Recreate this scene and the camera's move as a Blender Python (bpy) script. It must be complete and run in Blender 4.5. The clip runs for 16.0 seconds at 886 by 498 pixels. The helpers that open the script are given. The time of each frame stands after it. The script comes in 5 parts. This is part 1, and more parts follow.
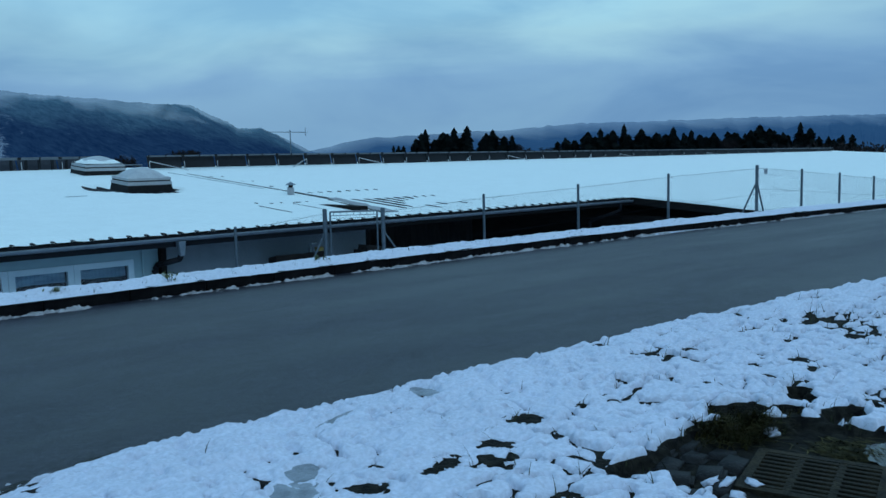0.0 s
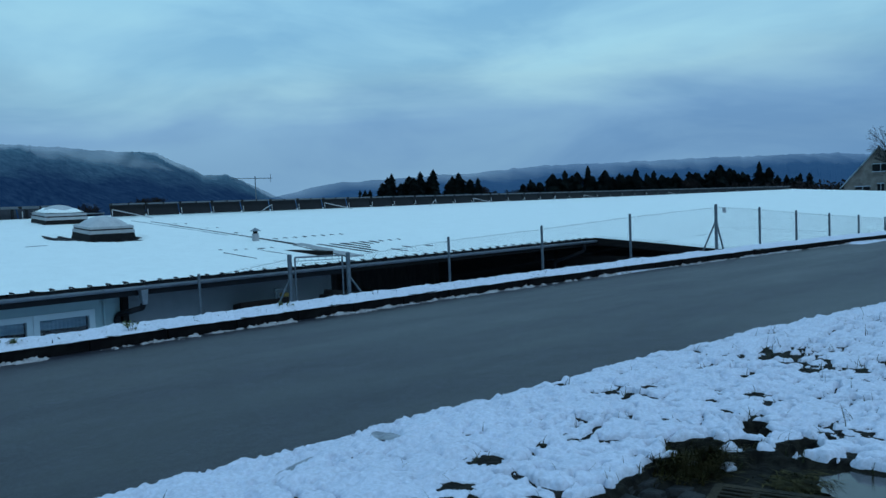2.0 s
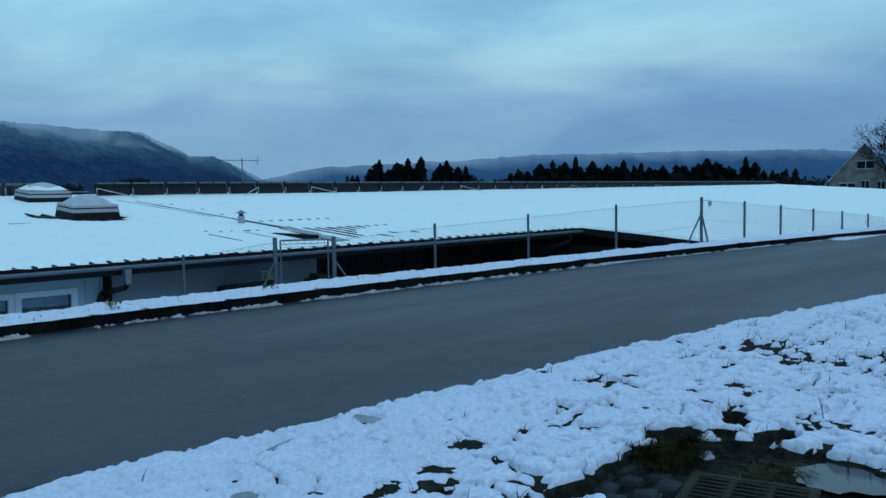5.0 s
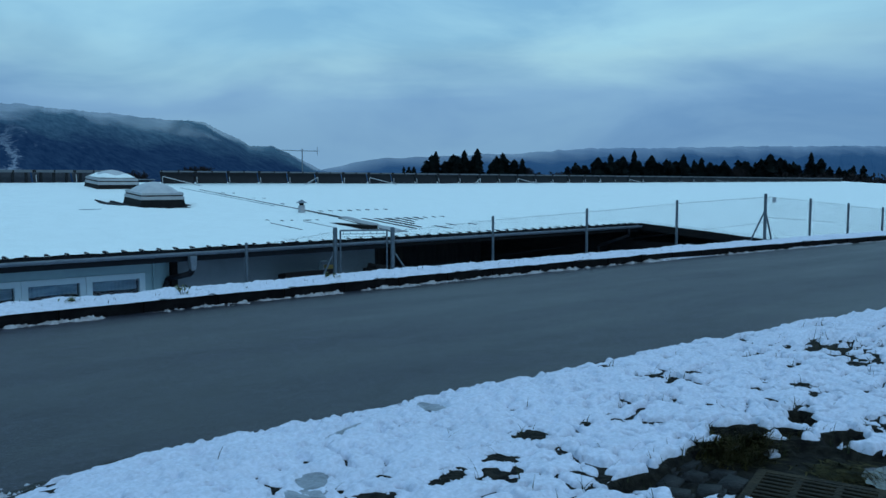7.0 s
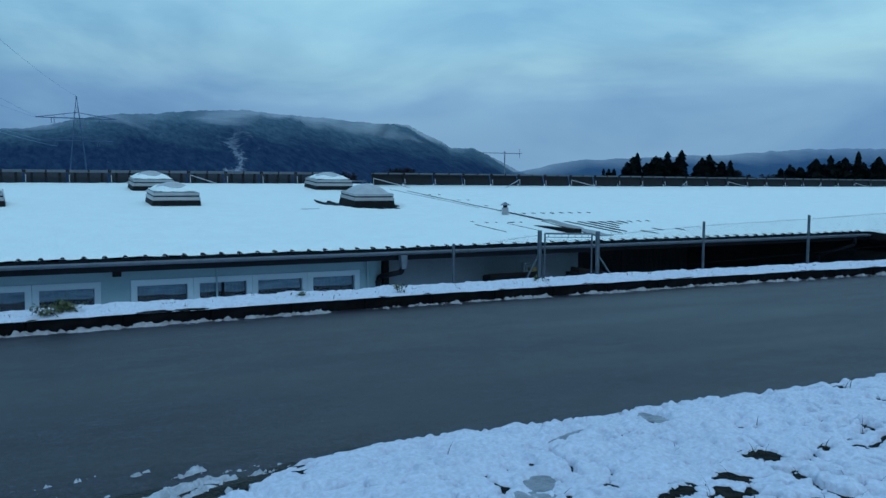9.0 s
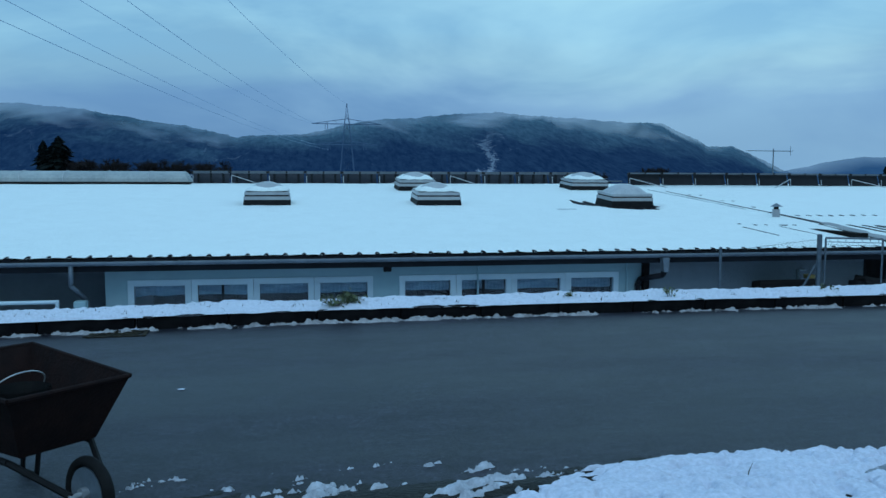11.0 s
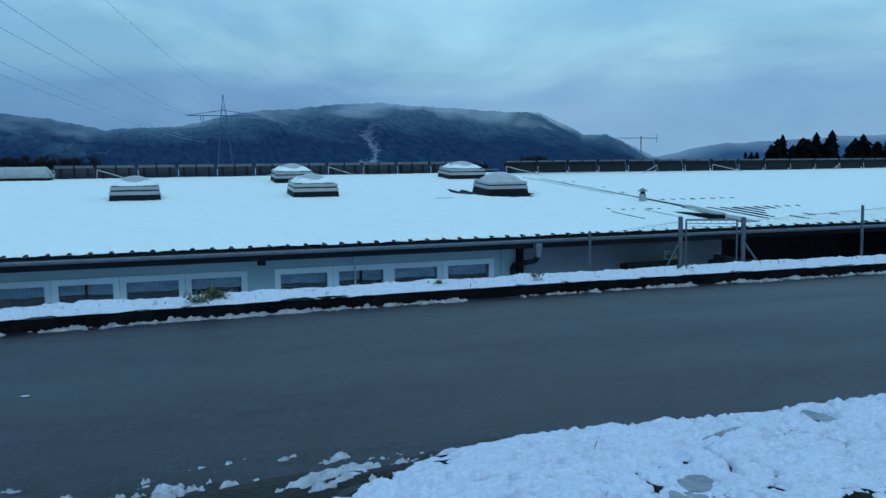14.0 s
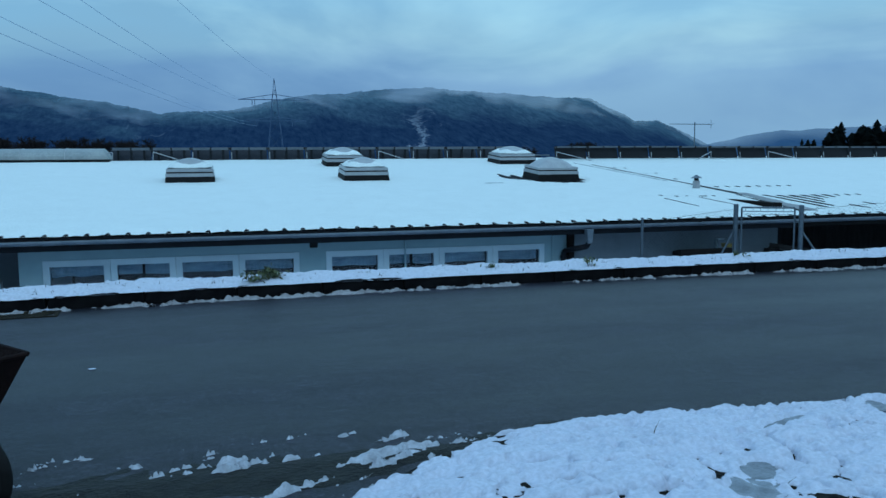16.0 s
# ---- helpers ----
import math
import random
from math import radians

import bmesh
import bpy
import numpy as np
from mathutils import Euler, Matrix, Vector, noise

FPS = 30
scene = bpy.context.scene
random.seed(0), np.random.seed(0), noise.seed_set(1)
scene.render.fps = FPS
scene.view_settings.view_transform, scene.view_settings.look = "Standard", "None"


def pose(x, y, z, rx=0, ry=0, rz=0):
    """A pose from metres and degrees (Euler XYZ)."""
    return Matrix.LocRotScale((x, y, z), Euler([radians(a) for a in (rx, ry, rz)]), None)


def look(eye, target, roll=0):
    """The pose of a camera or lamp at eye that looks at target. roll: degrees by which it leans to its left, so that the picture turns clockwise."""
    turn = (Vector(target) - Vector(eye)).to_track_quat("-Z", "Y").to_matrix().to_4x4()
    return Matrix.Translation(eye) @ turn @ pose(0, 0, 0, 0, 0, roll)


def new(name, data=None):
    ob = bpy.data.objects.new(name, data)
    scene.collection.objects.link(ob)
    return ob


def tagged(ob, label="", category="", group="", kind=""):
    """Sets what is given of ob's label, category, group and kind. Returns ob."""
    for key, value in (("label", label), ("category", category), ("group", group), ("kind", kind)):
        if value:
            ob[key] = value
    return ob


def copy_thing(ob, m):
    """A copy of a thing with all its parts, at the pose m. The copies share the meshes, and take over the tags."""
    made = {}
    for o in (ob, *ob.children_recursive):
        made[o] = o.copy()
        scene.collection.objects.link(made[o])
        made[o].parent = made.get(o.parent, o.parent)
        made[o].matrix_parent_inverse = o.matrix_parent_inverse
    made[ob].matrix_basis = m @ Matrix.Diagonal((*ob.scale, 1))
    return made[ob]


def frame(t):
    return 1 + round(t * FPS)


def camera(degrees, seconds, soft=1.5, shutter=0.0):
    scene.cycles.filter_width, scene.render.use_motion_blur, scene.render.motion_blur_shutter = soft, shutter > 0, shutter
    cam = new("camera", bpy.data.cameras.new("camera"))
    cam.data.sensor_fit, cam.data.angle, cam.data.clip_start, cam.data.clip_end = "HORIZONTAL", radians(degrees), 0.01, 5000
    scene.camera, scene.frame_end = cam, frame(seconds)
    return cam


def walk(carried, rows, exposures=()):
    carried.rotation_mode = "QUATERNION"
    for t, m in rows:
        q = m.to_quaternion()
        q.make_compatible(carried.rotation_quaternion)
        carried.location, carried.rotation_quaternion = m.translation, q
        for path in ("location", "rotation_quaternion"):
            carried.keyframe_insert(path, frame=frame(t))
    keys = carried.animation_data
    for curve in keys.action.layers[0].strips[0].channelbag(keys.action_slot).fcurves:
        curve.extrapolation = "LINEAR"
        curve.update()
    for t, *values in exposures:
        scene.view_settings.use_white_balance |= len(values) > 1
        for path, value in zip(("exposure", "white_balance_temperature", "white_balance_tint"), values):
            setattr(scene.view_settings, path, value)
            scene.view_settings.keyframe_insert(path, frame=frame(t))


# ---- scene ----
# ---- camera ----
cam = camera(55.77, 16.0, soft=1.5)
# seconds, eye, yaw to the left of +y, pitch up, roll
ROWS = [
    (0, (0.200, -0.009, 1.637), -41.28, -6.14, -1.39),
    (0.5, (0.161, -0.078, 1.656), -41.49, -4.73, -1.29),
    (1, (0.183, -0.086, 1.651), -43.41, -3.51, -1.10),
    (1.5, (0.213, -0.099, 1.646), -43.72, -3.11, -1.86),
    (2, (0.208, -0.097, 1.640), -43.57, -3.26, -2.24),
    (2.5, (0.207, -0.100, 1.636), -43.54, -3.47, -2.04),
    (3, (0.224, -0.098, 1.632), -44.13, -3.82, -1.83),
    (3.5, (0.230, -0.097, 1.631), -44.53, -3.95, -1.42),
    (4.7, (0.215, -0.100, 1.626), -44.60, -4.15, -1.00),
    (6, (0.178, -0.104, 1.623), -43.80, -4.37, -0.44),
    (6.5, (0.155, -0.097, 1.620), -42.88, -4.71, -0.30),
    (7, (0.089, -0.109, 1.630), -40.75, -4.66, -0.09),
    (7.5, (0.063, -0.081, 1.626), -38.02, -4.81, 0.14),
    (8, (0.025, -0.069, 1.630), -36.16, -4.78, 0.35),
    (8.5, (-0.010, -0.036, 1.639), -32.68, -5.08, 0.14),
    (9, (-0.109, -0.055, 1.667), -27.33, -4.56, 0.23),
    (9.5, (-0.181, -0.066, 1.682), -23.78, -4.52, -0.08),
    (10, (-0.251, -0.026, 1.683), -19.56, -4.12, 0.16),
    (10.2, (-0.261, 0.028, 1.680), -16.62, -4.27, 0.22),
    (10.6, (-0.290, 0.090, 1.670), -12.60, -4.40, 0.20),
    (11.1, (-0.310, 0.150, 1.650), -10.30, -4.60, 0.10),
    (11.7, (-0.270, 0.180, 1.630), -11.00, -4.75, -0.10),
    (12.3, (-0.192, 0.171, 1.627), -13.40, -4.82, -0.23),
    (12.5, (-0.182, 0.181, 1.623), -13.70, -4.89, -0.25),
    (13, (-0.157, 0.141, 1.624), -15.23, -4.84, -0.41),
    (13.5, (-0.128, 0.144, 1.632), -17.21, -5.12, -0.50),
    (14, (-0.105, 0.108, 1.638), -18.28, -5.27, -0.88),
    (14.5, (-0.101, 0.110, 1.637), -18.74, -5.40, -0.86),
    (15, (-0.105, 0.117, 1.630), -18.82, -5.87, -0.81),
    (15.5, (-0.124, 0.140, 1.611), -18.31, -6.19, -0.56),
    (16, (-0.186, 0.118, 1.615), -15.05, -6.23, -0.40),
]


def aimed(eye, yaw, pitch, roll):
    y, p = radians(yaw), radians(pitch)
    way = Vector((-math.sin(y) * math.cos(p), math.cos(y) * math.cos(p), math.sin(p)))
    return look(eye, Vector(eye) + 10 * way, roll)


walk(cam, [(t, aimed(eye, yaw, pitch, roll)) for t, eye, yaw, pitch, roll in ROWS],
     exposures=[(0, -0.06), (0.5, -0.12), (1, -0.11), (2, -0.08), (3.5, -0.05), (6, -0.06), (8, -0.08), (9.5, -0.09), (10.2, -0.04), (12.3, 0.12), (13.5, 0.07), (15, 0.03), (16, 0.03)])

# ---- overcast winter dusk ----
world = bpy.data.worlds.new("world")
scene.world = world
world.use_nodes = True
wt = world.node_tree
wt.nodes.clear()


def node(tree, kind, **values):
    n = tree.nodes.new(kind)
    for key, value in values.items():
        n.inputs[key].default_value = value
    return n


def ramp(tree, fac, stops):
    n = tree.nodes.new("ShaderNodeValToRGB")
    els = n.color_ramp.elements
    while len(els) < len(stops):
        els.new(0.5)
    for el, (pos, col) in zip(els, stops):
        el.position = pos
        el.color = (*col, 1) if len(col) == 3 else col
    tree.links.new(fac, n.inputs["Fac"])
    return n.outputs["Color"]


def mix(tree, fac, a, b, blend="MIX"):
    n = tree.nodes.new("ShaderNodeMix")
    n.data_type, n.blend_type = "RGBA", blend
    for sock, value in ((n.inputs[0], fac), (n.inputs[6], a), (n.inputs[7], b)):
        if isinstance(value, bpy.types.NodeSocket):
            tree.links.new(value, sock)
        elif isinstance(value, (int, float)):
            sock.default_value = value
        else:
            sock.default_value = (*value, 1)
    return n.outputs[2]


def maths(tree, op, a, b=0.5, clamp=False):
    n = tree.nodes.new("ShaderNodeMath")
    n.operation, n.use_clamp = op, clamp
    for sock, value in ((n.inputs[0], a), (n.inputs[1], b)):
        if isinstance(value, bpy.types.NodeSocket):
            tree.links.new(value, sock)
        else:
            sock.default_value = value
    return n.outputs[0]


def noise_tex(tree, vec, scale, detail=4.0, rough=0.55, distortion=0.0):
    n = node(tree, "ShaderNodeTexNoise", Scale=scale, Detail=detail, Roughness=rough, Distortion=distortion)
    if vec is not None:
        tree.links.new(vec, n.inputs["Vector"])
    return n.outputs["Fac"]


def mapped(tree, vec, scale=(1, 1, 1), loc=(0, 0, 0), rot=(0, 0, 0)):
    n = tree.nodes.new("ShaderNodeMapping")
    n.inputs["Scale"].default_value, n.inputs["Location"].default_value = scale, loc
    n.inputs["Rotation"].default_value = rot
    tree.links.new(vec, n.inputs["Vector"])
    return n.outputs["Vector"]


coords = wt.nodes.new("ShaderNodeTexCoord").outputs["Generated"]
split = wt.nodes.new("ShaderNodeSeparateXYZ")
wt.links.new(coords, split.inputs[0])
cloud_a = noise_tex(wt, mapped(wt, coords, (1.6, 1.6, 7.0), (1.3, 0.4, 0.2)), 1.7, 4, 0.5, 0.5)
cloud_b = noise_tex(wt, mapped(wt, coords, (2.0, 2.0, 6.5), (5.1, 2.3, 1.4)), 1.5, 5, 0.55, 0.4)
height = maths(wt, "ADD", split.outputs[2], maths(wt, "MULTIPLY", maths(wt, "SUBTRACT", cloud_a, 0.5), 0.10))
layers = ramp(wt, height, [
    (0.0, (0.19, 0.385, 0.63)), (0.055, (0.19, 0.38, 0.62)), (0.100, (0.22, 0.43, 0.68)), (0.135, (0.345, 0.625, 0.80)),
    (0.165, (0.345, 0.66, 0.86)), (0.24, (0.285, 0.60, 0.85)), (0.45, (0.34, 0.67, 0.99)), (1.0, (0.46, 0.84, 1.22))])
patches = ramp(wt, cloud_b, [(0.36, (0.76, 0.83, 0.91)), (0.5, (0.98, 0.99, 1.0)), (0.62, (1.12, 1.10, 1.05))])
heavy = ramp(wt, maths(wt, "ADD", maths(wt, "MULTIPLY", split.outputs[0], 0.5), maths(wt, "ADD", 0.5, maths(wt, "MULTIPLY", maths(wt, "SUBTRACT", cloud_b, 0.5), 0.3))), [(0.46, (0.80, 0.85, 0.90)), (0.66, (1, 1, 1))])
clouds = mix(wt, 1.0, mix(wt, 1.0, layers, patches, "MULTIPLY"), heavy, "MULTIPLY")
sky = wt.nodes.new("ShaderNodeTexSky")
sky.sky_type, sky.sun_disc = "NISHITA", False
sky.sun_elevation, sky.sun_rotation = radians(14), radians(150)
back_sky = node(wt, "ShaderNodeBackground", Strength=0.05)
back_cloud = node(wt, "ShaderNodeBackground", Strength=1.0)
wt.links.new(sky.outputs[0], back_sky.inputs["Color"])
wt.links.new(clouds, back_cloud.inputs["Color"])
both = node(wt, "ShaderNodeMixShader", Fac=0.94)
wt.links.new(back_sky.outputs[0], both.inputs[1])
wt.links.new(back_cloud.outputs[0], both.inputs[2])
wt.links.new(both.outputs[0], wt.nodes.new("ShaderNodeOutputWorld").inputs[0])

sun = new("sun", bpy.data.lights.new("sun", "SUN"))
sun.data.energy, sun.data.angle, sun.data.color = 0.5, radians(25), (0.72, 0.88, 1.0)
sun.matrix_world = look((0, 0, 60), (12, 50, 10))

# ---- materials ----
def material(name, col_a, col_b=None, scale=4.0, rough=0.8, metal=0.0, bump=0.0, bump_scale=None, fine=None, detail=5.0, stretch=(1, 1, 1), spec=0.5, lo=0.35, hi=0.65, grain=1.0):
    """Two colours mixed by noise, a second finer noise over them, and relief."""
    m = bpy.data.materials.new(name)
    m.use_nodes = True
    t = m.node_tree
    b = t.nodes["Principled BSDF"]
    b.inputs["Metallic"].default_value = metal
    b.inputs["Specular IOR Level"].default_value = spec
    vec = mapped(t, t.nodes.new("ShaderNodeTexCoord").outputs["Object"], stretch)
    big = noise_tex(t, vec, scale, detail)
    col = ramp(t, big, [(lo, col_a), (hi, col_b or col_a)])
    small = noise_tex(t, vec, fine or scale * 9, 3, 0.6)
    col = mix(t, 1.0, col, ramp(t, small, [(0.3, (1 - 0.18 * grain,) * 3), (0.7, (1 + 0.1 * grain,) * 3)]), "MULTIPLY")
    info = t.nodes.new("ShaderNodeObjectInfo").outputs["Random"]
    col = mix(t, 1.0, col, ramp(t, info, [(0.0, (0.92, 0.92, 0.92)), (1.0, (1.06, 1.06, 1.06))]), "MULTIPLY")
    t.links.new(col, b.inputs["Base Color"])
    t.links.new(maths(t, "ADD", rough - 0.06, maths(t, "MULTIPLY", big, 0.12)), b.inputs["Roughness"])
    if bump:
        n = node(t, "ShaderNodeBump", Strength=bump, Distance=0.02)
        t.links.new(noise_tex(t, vec, bump_scale or scale * 6, 4), n.inputs["Height"])
        t.links.new(n.outputs[0], b.inputs["Normal"])
    return m


def snow_material(name, tint, bump=0.16, size=24):
    m = material(name, tint, tuple(c * 0.96 for c in tint), 1.5, 0.75, bump=bump, bump_scale=size, fine=35, spec=0.3)
    return m


SNOW = snow_material("snow", (0.565, 0.595, 0.69), 0.35, 20)
BANK_SNOW = snow_material("bank_snow", (0.60, 0.63, 0.71))
ROOF_SNOW = snow_material("roof_snow", (0.80, 0.86, 0.83))
TRODDEN = material("trodden_snow", (0.27, 0.30, 0.34), (0.16, 0.18, 0.205), 9, 0.45, bump=0.3, bump_scale=40)
MOSS = material("mossy_grass", (0.014, 0.014, 0.004), (0.105, 0.090, 0.032), 9, 0.8, spec=0.15)
MUD = material("wet_mud", (0.004, 0.0045, 0.004), (0.017, 0.017, 0.013), 12, 0.6, bump=1.0, bump_scale=40, spec=0.25)
SLUSH = material("slush", (0.37, 0.36, 0.37), (0.20, 0.19, 0.195), 6, 0.5, bump=0.5, bump_scale=50)
SOIL = material("soil", (0.003, 0.003, 0.003), (0.022, 0.021, 0.016), 16, 0.85, bump=1.0, bump_scale=26, spec=0.10)
GRASS = material("grass", (0.018, 0.028, 0.012), (0.05, 0.055, 0.022), 3, 0.8, spec=0.2)


def asphalt_material():
    """Worn damp asphalt: broad lighter and darker stretches along the road, mottling and bright and dark grains of stone."""
    m = bpy.data.materials.new("asphalt")
    m.use_nodes = True
    t = m.node_tree
    b = t.nodes["Principled BSDF"]
    b.inputs["Specular IOR Level"].default_value = 0.26
    pos = t.nodes.new("ShaderNodeTexCoord").outputs["Object"]
    broad = noise_tex(t, mapped(t, pos, (0.25, 1.0, 1.0)), 0.8, 4, 0.55, 0.3)
    mottle = noise_tex(t, pos, 16.0, 6, 0.85)
    worn = noise_tex(t, mapped(t, pos, (0.7, 1.3, 1.0)), 3.2, 5, 0.7, 0.4)
    grains = node(t, "ShaderNodeTexVoronoi", Scale=60.0)
    t.links.new(pos, grains.inputs["Vector"])
    col = ramp(t, broad, [(0.3, (0.0095, 0.0105, 0.0160)), (0.7, (0.026, 0.027, 0.040))])
    col = mix(t, 1.0, col, ramp(t, mottle, [(0.36, (0.32, 0.32, 0.32)), (0.64, (1.65, 1.65, 1.65))]), "MULTIPLY")
    col = mix(t, 1.0, col, ramp(t, worn, [(0.38, (0.55, 0.56, 0.58)), (0.60, (1.25, 1.23, 1.20))]), "MULTIPLY")
    speck = t.nodes.new("ShaderNodeSeparateColor")
    t.links.new(grains.outputs["Color"], speck.inputs[0])
    col = mix(t, 1.0, col, ramp(t, speck.outputs[0], [(0.0, (0.5, 0.5, 0.5)), (0.85, (1.15, 1.15, 1.15)), (1.0, (1.9, 1.9, 1.9))]), "MULTIPLY")
    t.links.new(col, b.inputs["Base Color"])
    t.links.new(ramp(t, broad, [(0.3, (0.40, 0.40, 0.40)), (0.7, (0.54, 0.54, 0.54))]), b.inputs["Roughness"])
    n = node(t, "ShaderNodeBump", Strength=0.6, Distance=0.006)
    t.links.new(mottle, n.inputs["Height"])
    t.links.new(n.outputs[0], b.inputs["Normal"])
    return m


ASPHALT = asphalt_material()
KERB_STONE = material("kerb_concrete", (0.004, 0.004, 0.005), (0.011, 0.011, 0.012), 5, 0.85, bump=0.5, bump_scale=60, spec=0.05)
WALL = material("painted_wall", (0.21, 0.33, 0.36), (0.25, 0.37, 0.40), 0.4, 0.85, bump=0.08, bump_scale=60, grain=0.25)
GREY_WALL = material("grey_wall", (0.13, 0.165, 0.19), (0.16, 0.195, 0.22), 0.5, 0.85, bump=0.08, bump_scale=40, grain=0.4)
# near black: dark timber, also the painted shade of bay and rooms
DARK_WOOD_AND_SHADE = material("dark_boards_and_shade", (0.007, 0.006, 0.006), (0.014, 0.012, 0.011), 2, 0.85, bump=0.3, stretch=(1, 1, 6), spec=0.12)
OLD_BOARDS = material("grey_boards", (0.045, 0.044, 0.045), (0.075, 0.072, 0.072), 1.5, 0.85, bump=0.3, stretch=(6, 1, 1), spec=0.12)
WHITE_FRAME = material("white_plastic", (0.40, 0.51, 0.56), (0.44, 0.55, 0.59), 2, 0.45, grain=0.15)
SHEET = material("roof_sheet", (0.006, 0.007, 0.010), (0.014, 0.016, 0.020), 2, 0.7, spec=0.15)
WET_SHEET = material("wet_bare_sheet", (0.17, 0.18, 0.19), (0.24, 0.245, 0.25), 3, 0.5, stretch=(4, 0.6, 1))
ZINC = material("zinc", (0.11, 0.145, 0.175), (0.16, 0.195, 0.225), 3, 0.5, metal=0.3)
GALV = material("galvanised_steel", (0.075, 0.10, 0.12), (0.12, 0.15, 0.17), 14, 0.45, metal=0.6)
BLACK = material("black_plastic", (0.006, 0.006, 0.007), (0.012, 0.012, 0.012), 8, 0.65, spec=0.15)
DOME = material("dome_plastic", (0.30, 0.32, 0.34), (0.38, 0.40, 0.41), 3, 0.35)
PANEL_BACK = material("panel_back", (0.016, 0.022, 0.032), (0.034, 0.043, 0.056), 1.5, 0.6, spec=0.25)
PANEL_DARK = material("panel_dark", (0.006, 0.007, 0.009), (0.014, 0.016, 0.02), 1.5, 0.6, spec=0.2)
ALU = material("aluminium", (0.36, 0.38, 0.40), (0.46, 0.48, 0.49), 6, 0.45, metal=0.5)
WIRE = material("netting_wire", (0.010, 0.013, 0.016), (0.018, 0.021, 0.024), 20, 0.8, spec=0.1)
VAULT = material("frosted_vault", (0.27, 0.31, 0.31), (0.36, 0.39, 0.38), 1.2, 0.5)
RUST = material("rusty_steel", (0.015, 0.006, 0.005), (0.008, 0.004, 0.004), 9, 0.85, bump=0.4, spec=0.15)
RUBBER = material("rubber", (0.006, 0.006, 0.006), (0.012, 0.012, 0.012), 12, 0.8, spec=0.15)
BARK = material("bark", (0.016, 0.013, 0.011), (0.035, 0.03, 0.025), 4, 0.95, bump=0.5, spec=0.1)
NEEDLES = material("needles", (0.004, 0.007, 0.008), (0.012, 0.018, 0.016), 0.4, 0.95, fine=3, spec=0.05)
TWIGS = material("bare_twigs", (0.014, 0.012, 0.012), (0.03, 0.025, 0.024), 0.5, 0.95, spec=0.05)
LEAVES = material("leaves", (0.05, 0.08, 0.03), (0.12, 0.14, 0.05), 20, 0.7)
STONE = material("cobble", (0.009, 0.010, 0.011), (0.026, 0.027, 0.028), 7, 0.6, bump=0.8, bump_scale=40, spec=0.15)
IRON = material("cast_iron", (0.008, 0.0075, 0.005), (0.040, 0.032, 0.019), 9, 0.7, bump=0.8, spec=0.12)
HOUSE_WALL = material("old_plaster", (0.13, 0.115, 0.095), (0.27, 0.25, 0.21), 0.9, 0.9)
TILES = material("roof_tiles", (0.04, 0.03, 0.028), (0.07, 0.05, 0.045), 1.5, 0.9, spec=0.1)
YELLOW = material("yellow_plastic", (0.22, 0.17, 0.04), (0.17, 0.13, 0.03), 6, 0.6)
# steel and cable tinted blue, distance haze put into their colour
HAZED_LATTICE = material("hazed_lattice_steel", (0.055, 0.10, 0.165), (0.07, 0.12, 0.185), 1, 0.9, spec=0.1)
HAZED_CABLE = material("cable", (0.19, 0.31, 0.43), (0.20, 0.32, 0.44), 1, 0.7)


def glass_material():
    m = bpy.data.materials.new("window_glass")
    m.use_nodes = True
    b = m.node_tree.nodes["Principled BSDF"]
    b.inputs["Base Color"].default_value = (0.70, 0.84, 0.92, 1)
    b.inputs["Roughness"].default_value = 0.04
    b.inputs["Transmission Weight"].default_value = 1.0
    b.inputs["IOR"].default_value = 1.45
    return m


GLASS = glass_material()


def water_material():
    m = bpy.data.materials.new("puddle_water")
    m.use_nodes = True
    b = m.node_tree.nodes["Principled BSDF"]
    b.inputs["Base Color"].default_value = (0.03, 0.03, 0.028, 1)
    b.inputs["Roughness"].default_value = 0.12
    return m


PUDDLE = water_material()


